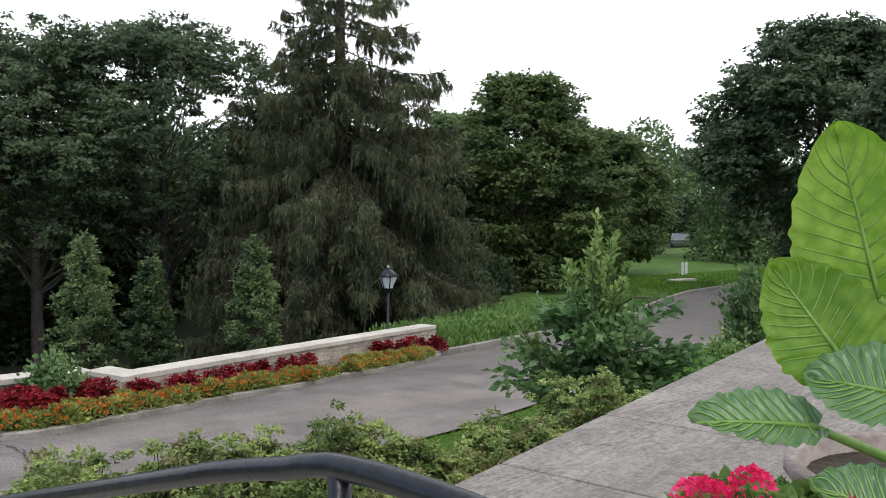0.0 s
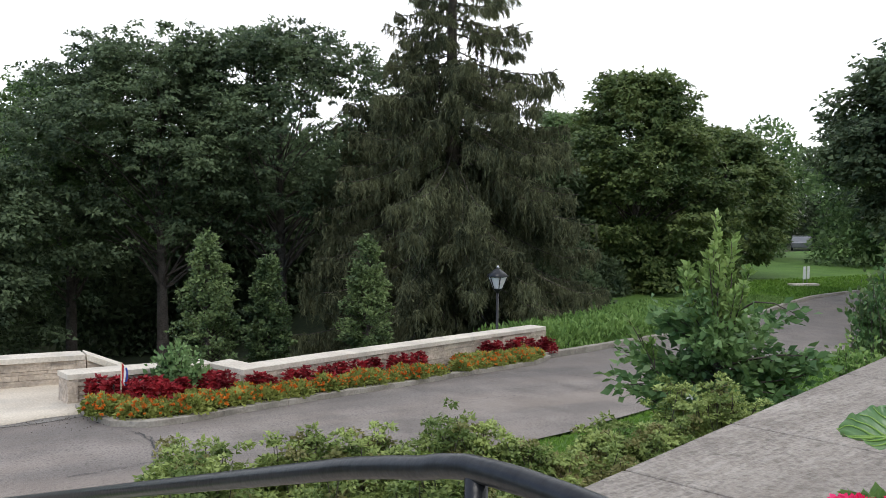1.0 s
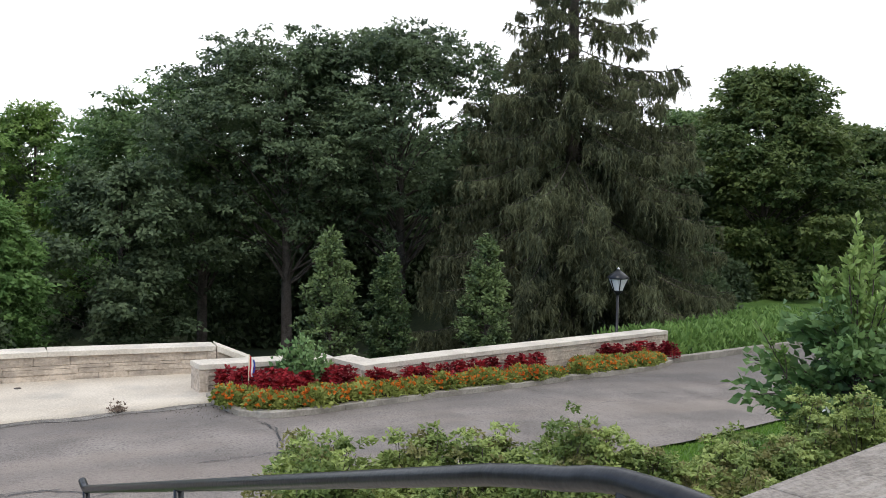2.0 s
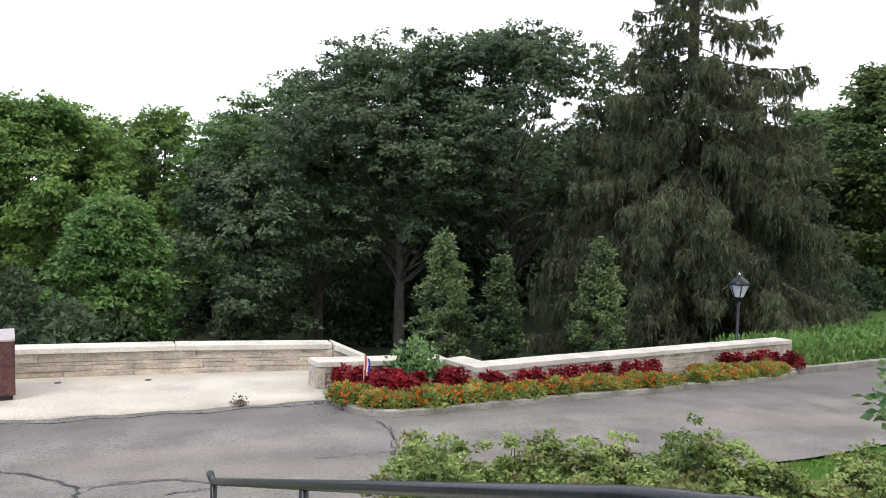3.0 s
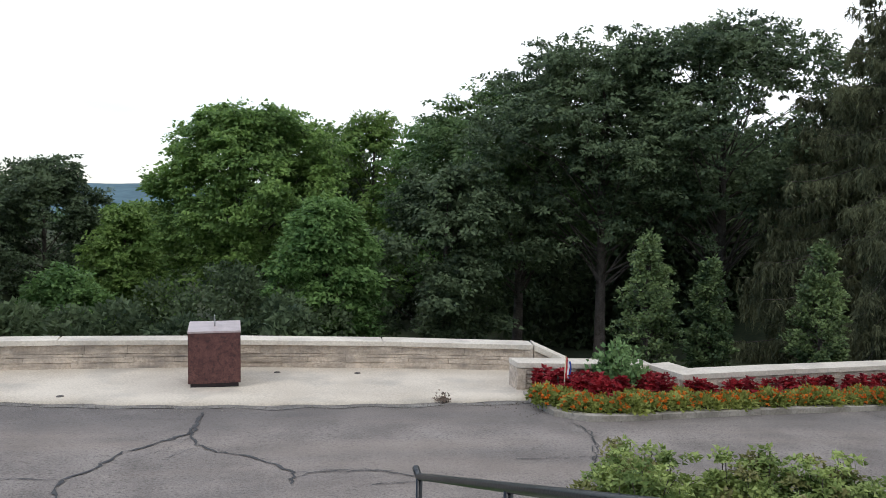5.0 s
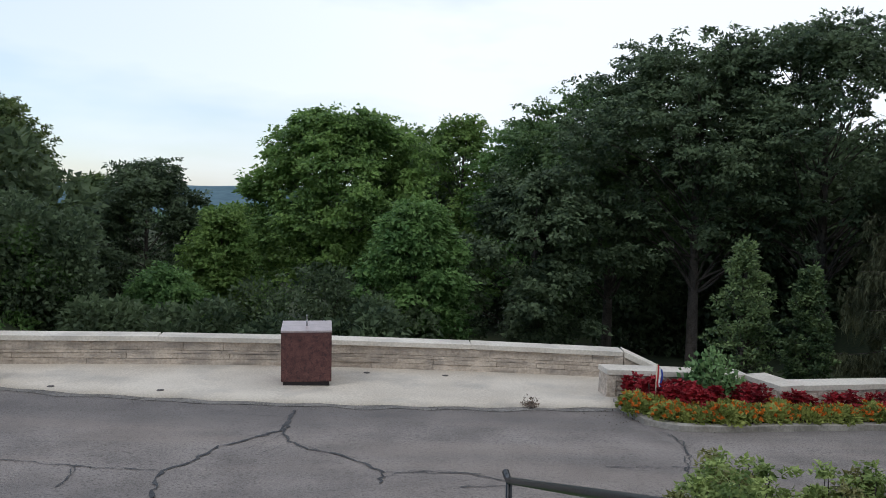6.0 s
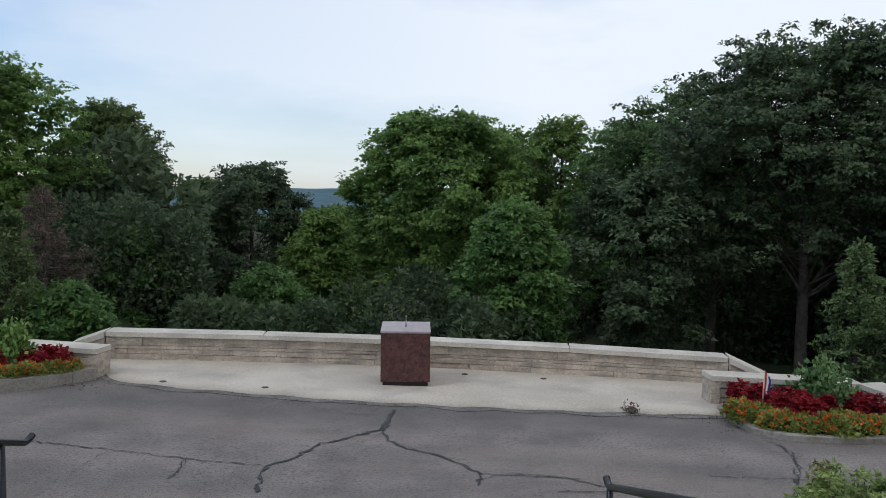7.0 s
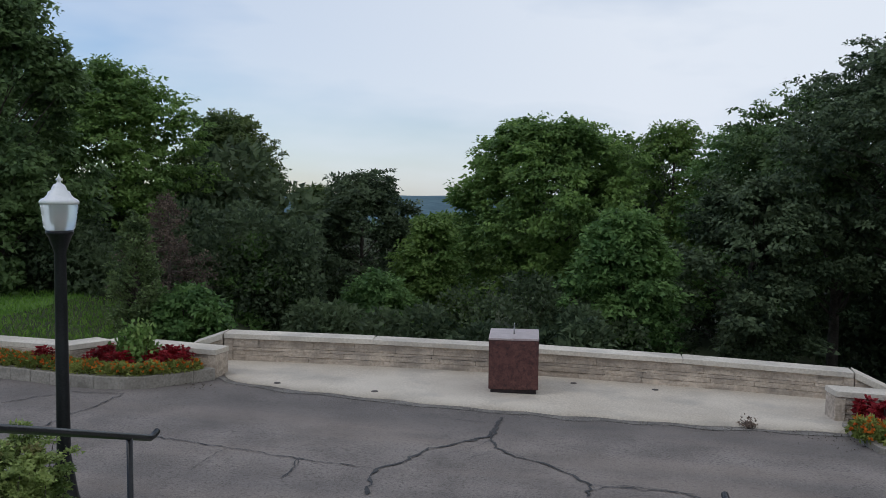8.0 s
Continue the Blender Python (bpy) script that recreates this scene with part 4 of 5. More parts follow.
for k, (lf, word) in enumerate(((bright_leaf, "green"), (dark_leaf, "dark green"))):
    woods("slope_undergrowth", [(x + rw.uniform(-0.6, 0.6), 20 + rw.uniform(0, 12), rw.uniform(-3.2, -1.6) - 0.06 * x, rw.uniform(0.5, 1.0)) for x in np.arange(-11 + k * 0.7, 5.0 if k == 1 else -0.5, 1.7)], lf, word + " bushes on the slope below the wall", 70 + k, 0.13)
woods("maple_undergrowth", [(-1.9, 28.2, -0.5, 1.0), (-0.7, 28.0, -0.1, 1.0), (0.5, 28.6, -0.3, 1.0), (1.5, 29.0, -0.6, 1.0)], dark_leaf, "dark bushes at the foot of a maple", 76, 0.14)
woods("undergrowth", [(x, 20.5 + 0.1 * x + rw.uniform(0, 3), land(x, 21) + rw.uniform(0.2, 0.9), 0.6) for x in np.arange(-6, 18, 1.2)][:8], dark_leaf, "shaded undergrowth below the trees", 66, 0.16)


def ridge():
    v, f, n = [], [], 120
    for i in range(n + 1):
        x = -1700 + 3400 * i / n
        top = -3 + 12 * noise.noise((x * 0.0016, 3.1, 0)) + 3.5 * noise.noise((x * 0.012, 1.1, 0))
        v += [(x, 1250, -75), (x, 1500, -45 + 6 * noise.noise((x * 0.006, 9, 0))), (x, 1900, top), (x, 2300, -80)]
    for i in range(n):
        for k in range(3):
            a = 4 * i + k
            f.append((a, a + 4, a + 5, a + 1))
    return smooth(np_mesh("backdrop", v, f))


tagged(part("backdrop", ridge(), hill_haze_green), "wooded hills on the horizon, their haze painted in blue-green", "hills", kind="structure")


# ---- young trees and shrubs ----
def columnar(x, y, top, half, seed, label, name="hornbeam", group="columnar trees behind the wall"):
    rng = np.random.default_rng(seed)
    z = land(x, y) - 0.05
    h = top - z
    tree = thing(name, (x, y, z), label, "tree", group)
    wood = [tube([(0, 0, 0), (0.02, 0, h * 0.5), (0, 0.02, h * 0.93)], [0.045, 0.03, 0.006], 7, cap=False)]
    tc, to = [], []
    for i in range(150):
        u = 0.04 + 0.9 * rng.random() ** 1.1
        ang = rng.uniform(0, 2 * np.pi)
        env = half * float(np.interp(u, [0, 0.12, 0.35, 0.6, 0.8, 0.93, 1], [0.62, 0.85, 1.0, 0.78, 0.46, 0.2, 0.08]))
        reach = env * rng.uniform(0.45, 1.0) ** 0.6 * (1.22 if rng.random() < 0.15 else 1.0)
        rise = h * rng.uniform(0.06, 0.13)
        a = np.array([0, 0, h * u - rise])
        b = np.array([reach * math.cos(ang), reach * math.sin(ang), min(h * u + rise * 0.3, h * 0.99)])
        wood.append(limb(a, b, 0.011, 0.004, rng, 4, 0.08, 4))
        for k in range(4):
            tc.append(a + (b - a) * (1 - 0.16 * k) + rng.normal(0, 0.03, 3))
            to.append((math.cos(ang), math.sin(ang), 0.2))
    for z1 in np.linspace(0.84, 1.0, 7):
        tc.append(np.array([rng.normal(0, 0.03), rng.normal(0, 0.03), h * z1]))
        to.append((0, 0, 1.0))
    part("trunk", np_mesh("trunk", *joined(wood)), bark, tree)
    c, aim, face = tufted(np.array(tc), np.array(to), 0.1, 18, rng, 0.9, -0.15, 0.5)
    part("crown", np_mesh("crown", *faced_leaves(c, aim, face, 0.075, 0.046, rng)), hornbeam_leaf, tree)
    return tree


columnar(-8.2, 17.6, 2.36, 0.62, 74, "small dark green conical tree at a lawn's edge", "conical_tree", "woodland trees")
columnar(7.28, 13.94, 2.03, 0.6, 71, "young columnar hornbeam, the tallest of three")
columnar(8.66, 14.24, 1.56, 0.44, 72, "young columnar hornbeam, the slimmest of three")
columnar(10.48, 13.57, 1.88, 0.54, 73, "young columnar hornbeam in front of a spruce")


def shrub(name, x, y, half, height, seed, label, leaf, tip, size=0.055, shoots=60, per=60, flowers=0, group="shrubs below the terrace", base=None, deep=None):
    rng = np.random.default_rng(seed)
    z = (land(x, y) if base is None else base) - 0.02
    bush = thing(name, (x, y, z), label, "shrub", group)
    wood, cs, aims, tips, taims, fl = [], [], [], [], [], []
    deep = half if deep is None else deep
    for i in range(shoots):
        d = sphere_dirs(1, rng, 0.75)[0]
        d[2] = abs(d[2])
        k = rng.uniform(0.7, 1.12)
        b = np.array([d[0] * half * k, d[1] * deep * k, height * (0.35 + 0.65 * d[2]) * rng.uniform(0.8, 1.1)])
        a = np.array([d[0] * 0.12, d[1] * 0.12, 0])
        wood.append(limb(a, b, 0.011, 0.004, rng, 5, 0.15, 4))
        t = rng.uniform(0.25, 1.03, per)[:, None]
        q = a + (b - a) * t + rng.normal(0, 0.04 + 0.055 * half, (per, 3))
        q[:, 2] = np.maximum(q[:, 2], 0.03)
        am = (b - a) / np.linalg.norm(b - a) + rng.normal(0, 0.75, (per, 3))
        cut = (t[:, 0] > 0.93) & (rng.random(per) < 0.8)
        cs.append(q[~cut])
        aims.append(am[~cut])
        tips.append(q[cut])
        taims.append(am[cut])
        if i < flowers:
            fl.append(b + [0, 0, 0.03])
    tagged(part("stem", np_mesh("stem", *joined(wood)), bark, bush), kind="stuff")
    part("foliage", np_mesh("foliage", *leaves(np.concatenate(cs), np.concatenate(aims), size, size * 0.75, rng)), leaf, bush)
    tagged(part("shoot_tip", np_mesh("shoot_tip", *leaves(np.concatenate(tips), np.concatenate(taims), size, size * 0.55, rng)), tip, bush, "yellowish young shoots"), kind="stuff")
    for p in fl:
        d = sphere_dirs(9, rng, 1.0)
        part("blossom", np_mesh("blossom", *leaves(np.repeat([p], 9, 0), d, 0.045, 0.035, rng)), white_petal, bush, "small white blossom")
    return bush


def rose_bush(x, y, half, height, seed, label, flowers=0):
    """Arching canes that carry tufts of small leaves, densest over the dome, with a few shoots that stand out."""
    rng = np.random.default_rng(seed)
    z = land(x, y) - 0.02
    bush = thing("rose_bush", (x, y, z), label, "shrub", "shrubs below the terrace")
    wood, tc, to, yc, yo = [], [], [], [], []
    heads = [(rng.uniform(-0.55, 0.55) * half, rng.uniform(-0.45, 0.45) * half, height * rng.uniform(0.68, 1.0)) for _ in range(4)]
    for i in range(100):
        hx, hy, hz = heads[i % 4]
        d = sphere_dirs(1, rng, 0.55)[0]
        b = np.array([hx + d[0] * half * 0.6, hy + d[1] * half * 0.6, hz - 0.1 + 0.22 * d[2]]) * rng.uniform(0.93, 1.04)
        b[2] = max(b[2], 0.12)
        if i % 3 == 0:
            b[2] *= rng.uniform(0.35, 0.8)
        a = np.array([hx * 0.3, hy * 0.3, 0.0])
        wood.append(limb(a, b, 0.009, 0.003, rng, 5, 0.12, 4))
        out = np.array([d[0], d[1], 0.3])
        young = i % 5 == 0 and d[2] > 0.3
        for k in range(6):
            (yc if young and k < 2 else tc).append(b + (a - b) * 0.08 * k + rng.normal(0, 0.045, 3))
            (yo if young and k < 2 else to).append(out)
    tagged(part("stem", np_mesh("stem", *joined(wood)), bark, bush), kind="stuff")
    for name, cc, oo, mat, word in (("foliage", tc, to, rose_leaf, ""), ("shoot_tip", yc, yo, rose_tip, "yellowish young shoots")):
        if not cc:
            continue
        c, aim, face = tufted(np.array(cc), np.array(oo), 0.075, 44, rng, 0.85, 0.15, 0.5)
        ob = part(name, np_mesh(name, *faced_leaves(c, aim, face, 0.036, 0.03, rng, far=True)), mat, bush, word)
        if word:
            tagged(ob, kind="stuff")
    for i in range(flowers):
        hx, hy, hz = heads[i % 4]
        d = sphere_dirs(9, rng, 1.0)
        part("blossom", np_mesh("blossom", *leaves(np.repeat([(hx, hy - 0.1, hz + 0.03)], 9, 0), d, 0.04, 0.032, rng)), white_petal, bush, "small white blossom")
    return bush


SHRUBS = [(3.05, 5.2, 0.4, 1.18), (2.7, 4.8, 0.38, 1.08), (3.5, 5.1, 0.4, 1.02), (3.78, 5.0, 0.42, 1.15), (4.1, 4.8, 0.42, 1.2), (4.45, 4.7, 0.4, 1.08),
          (4.92, 4.7, 0.4, 1.36), (5.25, 4.4, 0.42, 1.24), (5.55, 4.2, 0.36, 1.05), (6.5, 4.5, 0.42, 0.92), (6.95, 4.5, 0.42, 0.9), (7.4, 4.5, 0.42, 1.0), (8.1, 4.55, 0.55, 1.16),
          (3.5, 4.3, 0.45, 1.15), (4.0, 3.9, 0.45, 1.15), (4.6, 3.8, 0.42, 1.1), (8.75, 4.35, 0.5, 1.0), (6.0, 4.2, 0.4, 0.9)]
for i, (x, y, hw, ht) in enumerate(SHRUBS):
    rose_bush(x, y, hw * 0.88, ht * (1.06 + 0.08 * math.sin(i * 2.3)), 100 + i, "leafy yellow-green rose bush in a row", 1 if i % 4 == 0 else 0)
rose_bush(-3.6, 6.35, 0.42, 0.86, 130, "leafy rose bush with white blooms beside a lamp", 3)
rose_bush(-4.7, 6.5, 0.48, 0.8, 131, "leafy rose bush with white blooms", 2)
shrub("roadside_shrub", 16.7, 6.35, 0.75, 2.45, 132, "dark green shrub beside the road", magnolia_leaf, hornbeam_leaf, 0.13, 75, 45, 0, "roadside shrubs")
shrub("roadside_shrub", 18.4, 6.4, 0.9, 2.3, 133, "dark green shrub beside the road", magnolia_leaf, hornbeam_leaf, 0.13, 75, 45, 0, "roadside shrubs")
shrub("roadside_shrub", 14.6, 5.9, 0.5, 1.3, 134, "light green shrub on a grass verge", weed_leaf, magnolia_young, 0.09, 50, 45, 0, "roadside shrubs")


def magnolia(x, y, seed):
    rng = np.random.default_rng(seed)
    z = land(x, y)
    h = 2.58 - z
    tree = thing("magnolia_sapling", (x, y, z), "young magnolia with pale upright top shoots", "tree")
    wood = [tube([(0, 0, -0.05), (0.05, 0.02, 0.8), (0.0, 0, h * 0.7)], [0.05, 0.04, 0.015], 7, cap=False)]
    cs, aims, ys, yaims = [], [], [], []
    for i in range(58):
        ang = rng.uniform(0, 2 * np.pi)
        u = rng.uniform(0.22, 0.62)
        reach = rng.uniform(0.6, 1.5) * (1.15 - 0.75 * u)
        a = np.array([0, 0, h * (u - 0.08)])
        b = np.array([reach * math.cos(ang), reach * math.sin(ang), h * (u + rng.uniform(-0.03, 0.08))])
        wood.append(limb(a, b, 0.016, 0.005, rng, 5, 0.15, 4))
        n = 100
        t = rng.uniform(0.2, 1.04, n)[:, None]
        cs.append(a + (b - a) * t + rng.normal(0, 0.07, (n, 3)))
        aims.append((b - a) + rng.normal(0, 0.55, (n, 3)) * reach - [0, 0, 0.15])
    for i in range(22):
        ang = rng.uniform(0, 2 * np.pi)
        rr = rng.uniform(0, 0.55)
        tip = h * (1.0 - 0.42 * rr - rng.uniform(0, 0.10)) if i else h
        if i == 0:
            rr = 0.08
        a = np.array([rr * 0.5 * math.cos(ang), rr * 0.5 * math.sin(ang), h * 0.55])
        b = np.array([rr * math.cos(ang), rr * math.sin(ang), tip])
        wood.append(limb(a, b, 0.012, 0.004, rng, 5, 0.05, 4))
        n = 80
        t = rng.uniform(0.1, 1.0, n)[:, None]
        d = rng.normal(0, 0.55, (n, 3))
        d[:, 2] = 0.6
        ys.append(a + (b - a) * t)
        yaims.append(d)
    for i in range(3):
        b = np.array([-1.15 + 0.12 * i, 0.55 - 0.1 * i, h * (0.62 - 0.05 * i)])
        a = np.array([-0.8, 0.35, h * 0.4])
        wood.append(limb(a, b, 0.01, 0.004, rng, 4, 0.05, 4))
        n = 26
        t = rng.uniform(0.25, 1.0, n)[:, None]
        d = rng.normal(0, 0.55, (n, 3))
        d[:, 2] = 0.6
        ys.append(a + (b - a) * t)
        yaims.append(d)
    tagged(part("trunk", np_mesh("trunk", *joined(wood)), bark, tree), kind="stuff")
    part("crown", np_mesh("crown", *leaves(np.concatenate(cs), np.concatenate(aims), 0.135, 0.082, rng)), magnolia_leaf, tree)
    tagged(part("shoot_tip", np_mesh("shoot_tip", *leaves(np.concatenate(ys), np.concatenate(yaims), 0.11, 0.055, rng)), magnolia_young, tree, "pale green upright shoots"), kind="stuff")
    return tree


magnolia(10.0, 5.6, 81)


# ---- grass and weeds ----
def tufts(name, n, place, length, width, mat, label, seed):
    rng = np.random.default_rng(seed)
    pts = np.array([place(rng) for _ in range(n)])
    aims = rng.normal(0, 0.45, (n, 3))
    aims[:, 2] = 1
    return tagged(part(name, np_mesh(name, *leaves(pts, aims, length, width, rng, 0.1, 0.15)), mat), label, "grass", kind="stuff")


def verge(rng):
    x = rng.uniform(3, 24)
    y = near_edge(x) - rng.random() ** 1.5 * (1.3 if x > 9 else 1.0) - 0.05
    return x, y, land(x, y)


def weeds(rng):
    x = rng.uniform(14.8, 34)
    y = far_edge(x) + 0.25 + rng.random() * (3.0 if x < 25 else 1.4)
    return x, y, land(x, y) + rng.random() * (0.55 * step(14.5, 15.6, x) if x < 25 else 0.15)


def lawn_west(rng):
    x = rng.uniform(-24, -6.5)
    y = float(np.interp(x, *WALL_LINE)) + 0.4 + rng.random() * 7
    return x, y, land(x, y)


def lawn_island(rng):
    x = rng.uniform(34, 58)
    y = far_edge(x) + 0.2 + rng.random() * 6
    return x, y, land(x, y)


tufts("verge_grass", 16000, verge, 0.09, 0.012, blade, "bright green grass verge along the road", 91)
tufts("verge_weeds", 22000, weeds, 0.2, 0.06, weed_leaf, "tall light green ground cover beyond the kerb", 92)
tufts("lawn_grass", 26000, lawn_west, 0.13, 0.02, blade, "mown lawn sloping up behind a wall", 93)
tufts("island_grass", 14000, lawn_island, 0.2, 0.04, blade, "bright grass island at a bend in the road", 94)


# ---- flower beds ----
def coleus(seed):
    rng = np.random.default_rng(seed)
    plant = thing("coleus", (0, 0, -50), "dark red coleus in a flower bed", "flower", "coleus in the beds")
    cs, aims = [], []
    for i in range(16):
        d = sphere_dirs(1, rng, 0.9)[0]
        b = np.array([d[0] * 0.17, d[1] * 0.17, 0.10 + 0.20 * abs(d[2]) + rng.normal(0, 0.025)])
        for k in range(3):
            n = 7
            ang = rng.uniform(0, 6.28) + np.arange(n) * 2 * np.pi / n
            cs.append(np.repeat([b - [0, 0, 0.045 * k]], n, 0))
            aims.append(np.stack([np.cos(ang), np.sin(ang), np.full(n, 0.35 - 0.3 * k)], 1) + rng.normal(0, 0.15, (n, 3)))
    part("leaves", np_mesh("leaves", *leaves(np.concatenate(cs), np.concatenate(aims), 0.085, 0.05, rng)), coleus_leaf, plant)
    part("stem", np_mesh("stem", *tube([(0, 0, -0.03), (0, 0, 0.26)], 0.012, 6)), bark, plant)
    return plant


def marigold(seed):
    rng = np.random.default_rng(seed)
    plant = thing("marigold", (0, 0, -50), "orange marigold with yellow-green foliage in a flower bed", "flower", "marigolds in the beds")
    n = 420
    d = sphere_dirs(n, rng, 0.6)
    d[:, 2] = np.abs(d[:, 2])
    c = d * rng.uniform(0.4, 1.0, n)[:, None] * [0.17, 0.17, 0.16] + [0, 0, 0.02]
    part("foliage", np_mesh("foliage", *leaves(c, d + rng.normal(0, 0.6, (n, 3)), 0.06, 0.028, rng)), marigold_leaf, plant)
    for i in range(13):
        d = sphere_dirs(1, rng, 0.8)[0]
        p = np.array([d[0] * 0.17, d[1] * 0.17, 0.05 + 0.13 * abs(d[2])])
        q = sphere_dirs(12, rng, 1.2)
        part("blossom", np_mesh("blossom", *leaves(np.repeat([p], 12, 0), q, 0.031, 0.027, rng)), orange_petal, plant)
    return plant


COLEUS = [coleus(s) for s in (1, 2)]
MARIGOLD = [marigold(s) for s in (1, 2, 3)]


def plant_at(kinds, x, y, z, rng, scale=1.0):
    k = rng.randrange(len(kinds))
    m = pose(x, y, level(x) + z, 0, 0, rng.uniform(0, 360))
    source = kinds[k]
    ob = copy_thing(source, m)
    ob.scale = (scale,) * 3
    return ob


rp = random.Random(12)
# drift of coleus at the pier, then clumps along the wall
for x, y in ((4.6, 11.6), (4.9, 11.65), (5.05, 11.27), (5.2, 11.08), (5.35, 10.9), (4.79, 11.11), (4.95, 10.9), (4.65, 11.3), (5.3, 11.3), (5.5, 11.1), (6.12, 11.4), (6.08, 11.05), (6.2, 11.2),
             (6.62, 11.02), (6.8, 11.02), (7.24, 11.1), (7.6, 11.2), (8.04, 11.26), (8.35, 11.36), (8.75, 11.45), (9.05, 11.5), (9.7, 11.68), (10.0, 11.72), (10.3, 11.8),
             (12.5, 12.3), (12.8, 12.36), (13.5, 12.55), (13.9, 12.65), (14.2, 12.7), (14.45, 12.62), (14.6, 12.5)):
    plant_at(COLEUS, x + rp.uniform(-0.04, 0.04), y, 0.1, rp, rp.uniform(0.82, 1.05))
x = 4.42
while x < 14.2:
    front = float(np.interp(x, [4.4, 4.6, 5.3, 6.26, 8.35, 9.6, 11.7, 13.4, 14.4], [10.9, 10.5, 10.47, 10.67, 10.99, 11.2, 11.62, 11.98, 12.45]))
    rows = 3 if x < 6.3 else 2 if x < 10.4 else 1 if 10.6 < x < 11.3 else 3
    for k in range(rows):
        if 10.55 < x < 10.85:
            continue
        plant_at(MARIGOLD, x + rp.uniform(-0.06, 0.06), front + 0.2 * k + rp.uniform(-0.04, 0.04), 0.06, rp, rp.uniform(0.75, 1.3))
    x += 0.2
for x, y in ((-6.75, 11.7), (-6.62, 11.68), (-5.98, 11.7), (-5.9, 11.9), (-5.96, 12.25), (-5.6, 11.6), (-5.5, 11.75), (-5.75, 12.1), (-5.25, 11.85), (-5.2, 12.1), (-4.95, 11.85), (-4.98, 12.1), (-4.72, 12.0), (-4.85, 12.1)):
    plant_at(COLEUS, x, y, 0.18, rp, rp.uniform(0.7, 0.9))
x = -4.7
while x > -10:
    front = float(np.interp(x, [-14, -8, -6.79, -6.3, -5.46, -5.09, -4.82, -4.54], [12.5, 11.72, 11.53, 11.4, 11.34, 11.44, 11.68, 11.95]))
    plant_at(MARIGOLD, x, front, 0.16, rp, rp.uniform(0.7, 1.0))
    plant_at(MARIGOLD, x + 0.1, front + 0.16, 0.16, rp, rp.uniform(0.75, 1.05))
    x -= 0.22
for ob in COLEUS + MARIGOLD:
    for c in list(ob.children_recursive) + [ob]:
        bpy.data.objects.remove(c)
shrub("cleome", 5.72, 11.62, 0.42, 0.66, 140, "tall feathery green cleome in a flower bed", cleome_leaf, cleome_leaf, 0.085, 46, 40, 0, "tall plants in the beds", level(5.95) + 0.06, 0.25)
shrub("cleome", -5.42, 11.95, 0.28, 0.6, 141, "tall feathery green cleome in a flower bed", weed_leaf, magnolia_young, 0.085, 40, 40, 0, "tall plants in the beds", level(-5.5) + 0.16, 0.22)

flag = thing("small_flag", (4.72, 11.15, level(4.72) + 0.05), "small faded flag on a wooden stick", "flag")
part("stick", np_mesh("stick", *tube([(0, 0, -0.05), (0.02, 0, 0.62)], 0.009, 6)), wood_stick, flag)
for k, m in enumerate((red_cloth, white_cloth, blue_cloth)):
    x0, x1 = 0.02 + 0.025 * k, 0.045 + 0.025 * k
    v = [(x0 + (x1 - x0) * i + 0.012 * math.sin(j * 1.3), 0.012 * math.sin(j * 1.1 + k), 0.6 - 0.06 * j - 0.03 * k) for j in range(6) for i in (0, 1)]
    part("cloth", np_mesh("cloth", v, [(2 * j, 2 * j + 1, 2 * j + 3, 2 * j + 2) for j in range(5)]), m, flag)


# ---- cracks in the asphalt ----
def crack(line, width, seed):
    rng = random.Random(seed)
    pts = []
    for (x0, y0), (x1, y1) in zip(line, line[1:]):
        n = max(int(math.hypot(x1 - x0, y1 - y0) / 0.07), 1)
        for i in range(n):
            t = i / n
            pts.append((x0 + (x1 - x0) * t + rng.gauss(0, 0.016), y0 + (y1 - y0) * t + rng.gauss(0, 0.016)))
    pts.append(line[-1])
    v, f = [], []
    for i, (x, y) in enumerate(pts):
        a, b = pts[max(i - 1, 0)], pts[min(i + 1, len(pts) - 1)]
        d = Vector((b[0] - a[0], b[1] - a[1], 0)).normalized()
        w = width * rng.uniform(0.15, 0.8) / 2
        for s in (-1, 1):
            v.append((x - d.y * w * s, y + d.x * w * s, level(x) + 0.01))
    for i in range(len(pts) - 1):
        f.append((2 * i, 2 * i + 1, 2 * i + 3, 2 * i + 2))
    return tagged(part("crack", np_mesh("crack", v, f), tar), "dark crack in the asphalt", "crack", "cracks in the road", "structure")


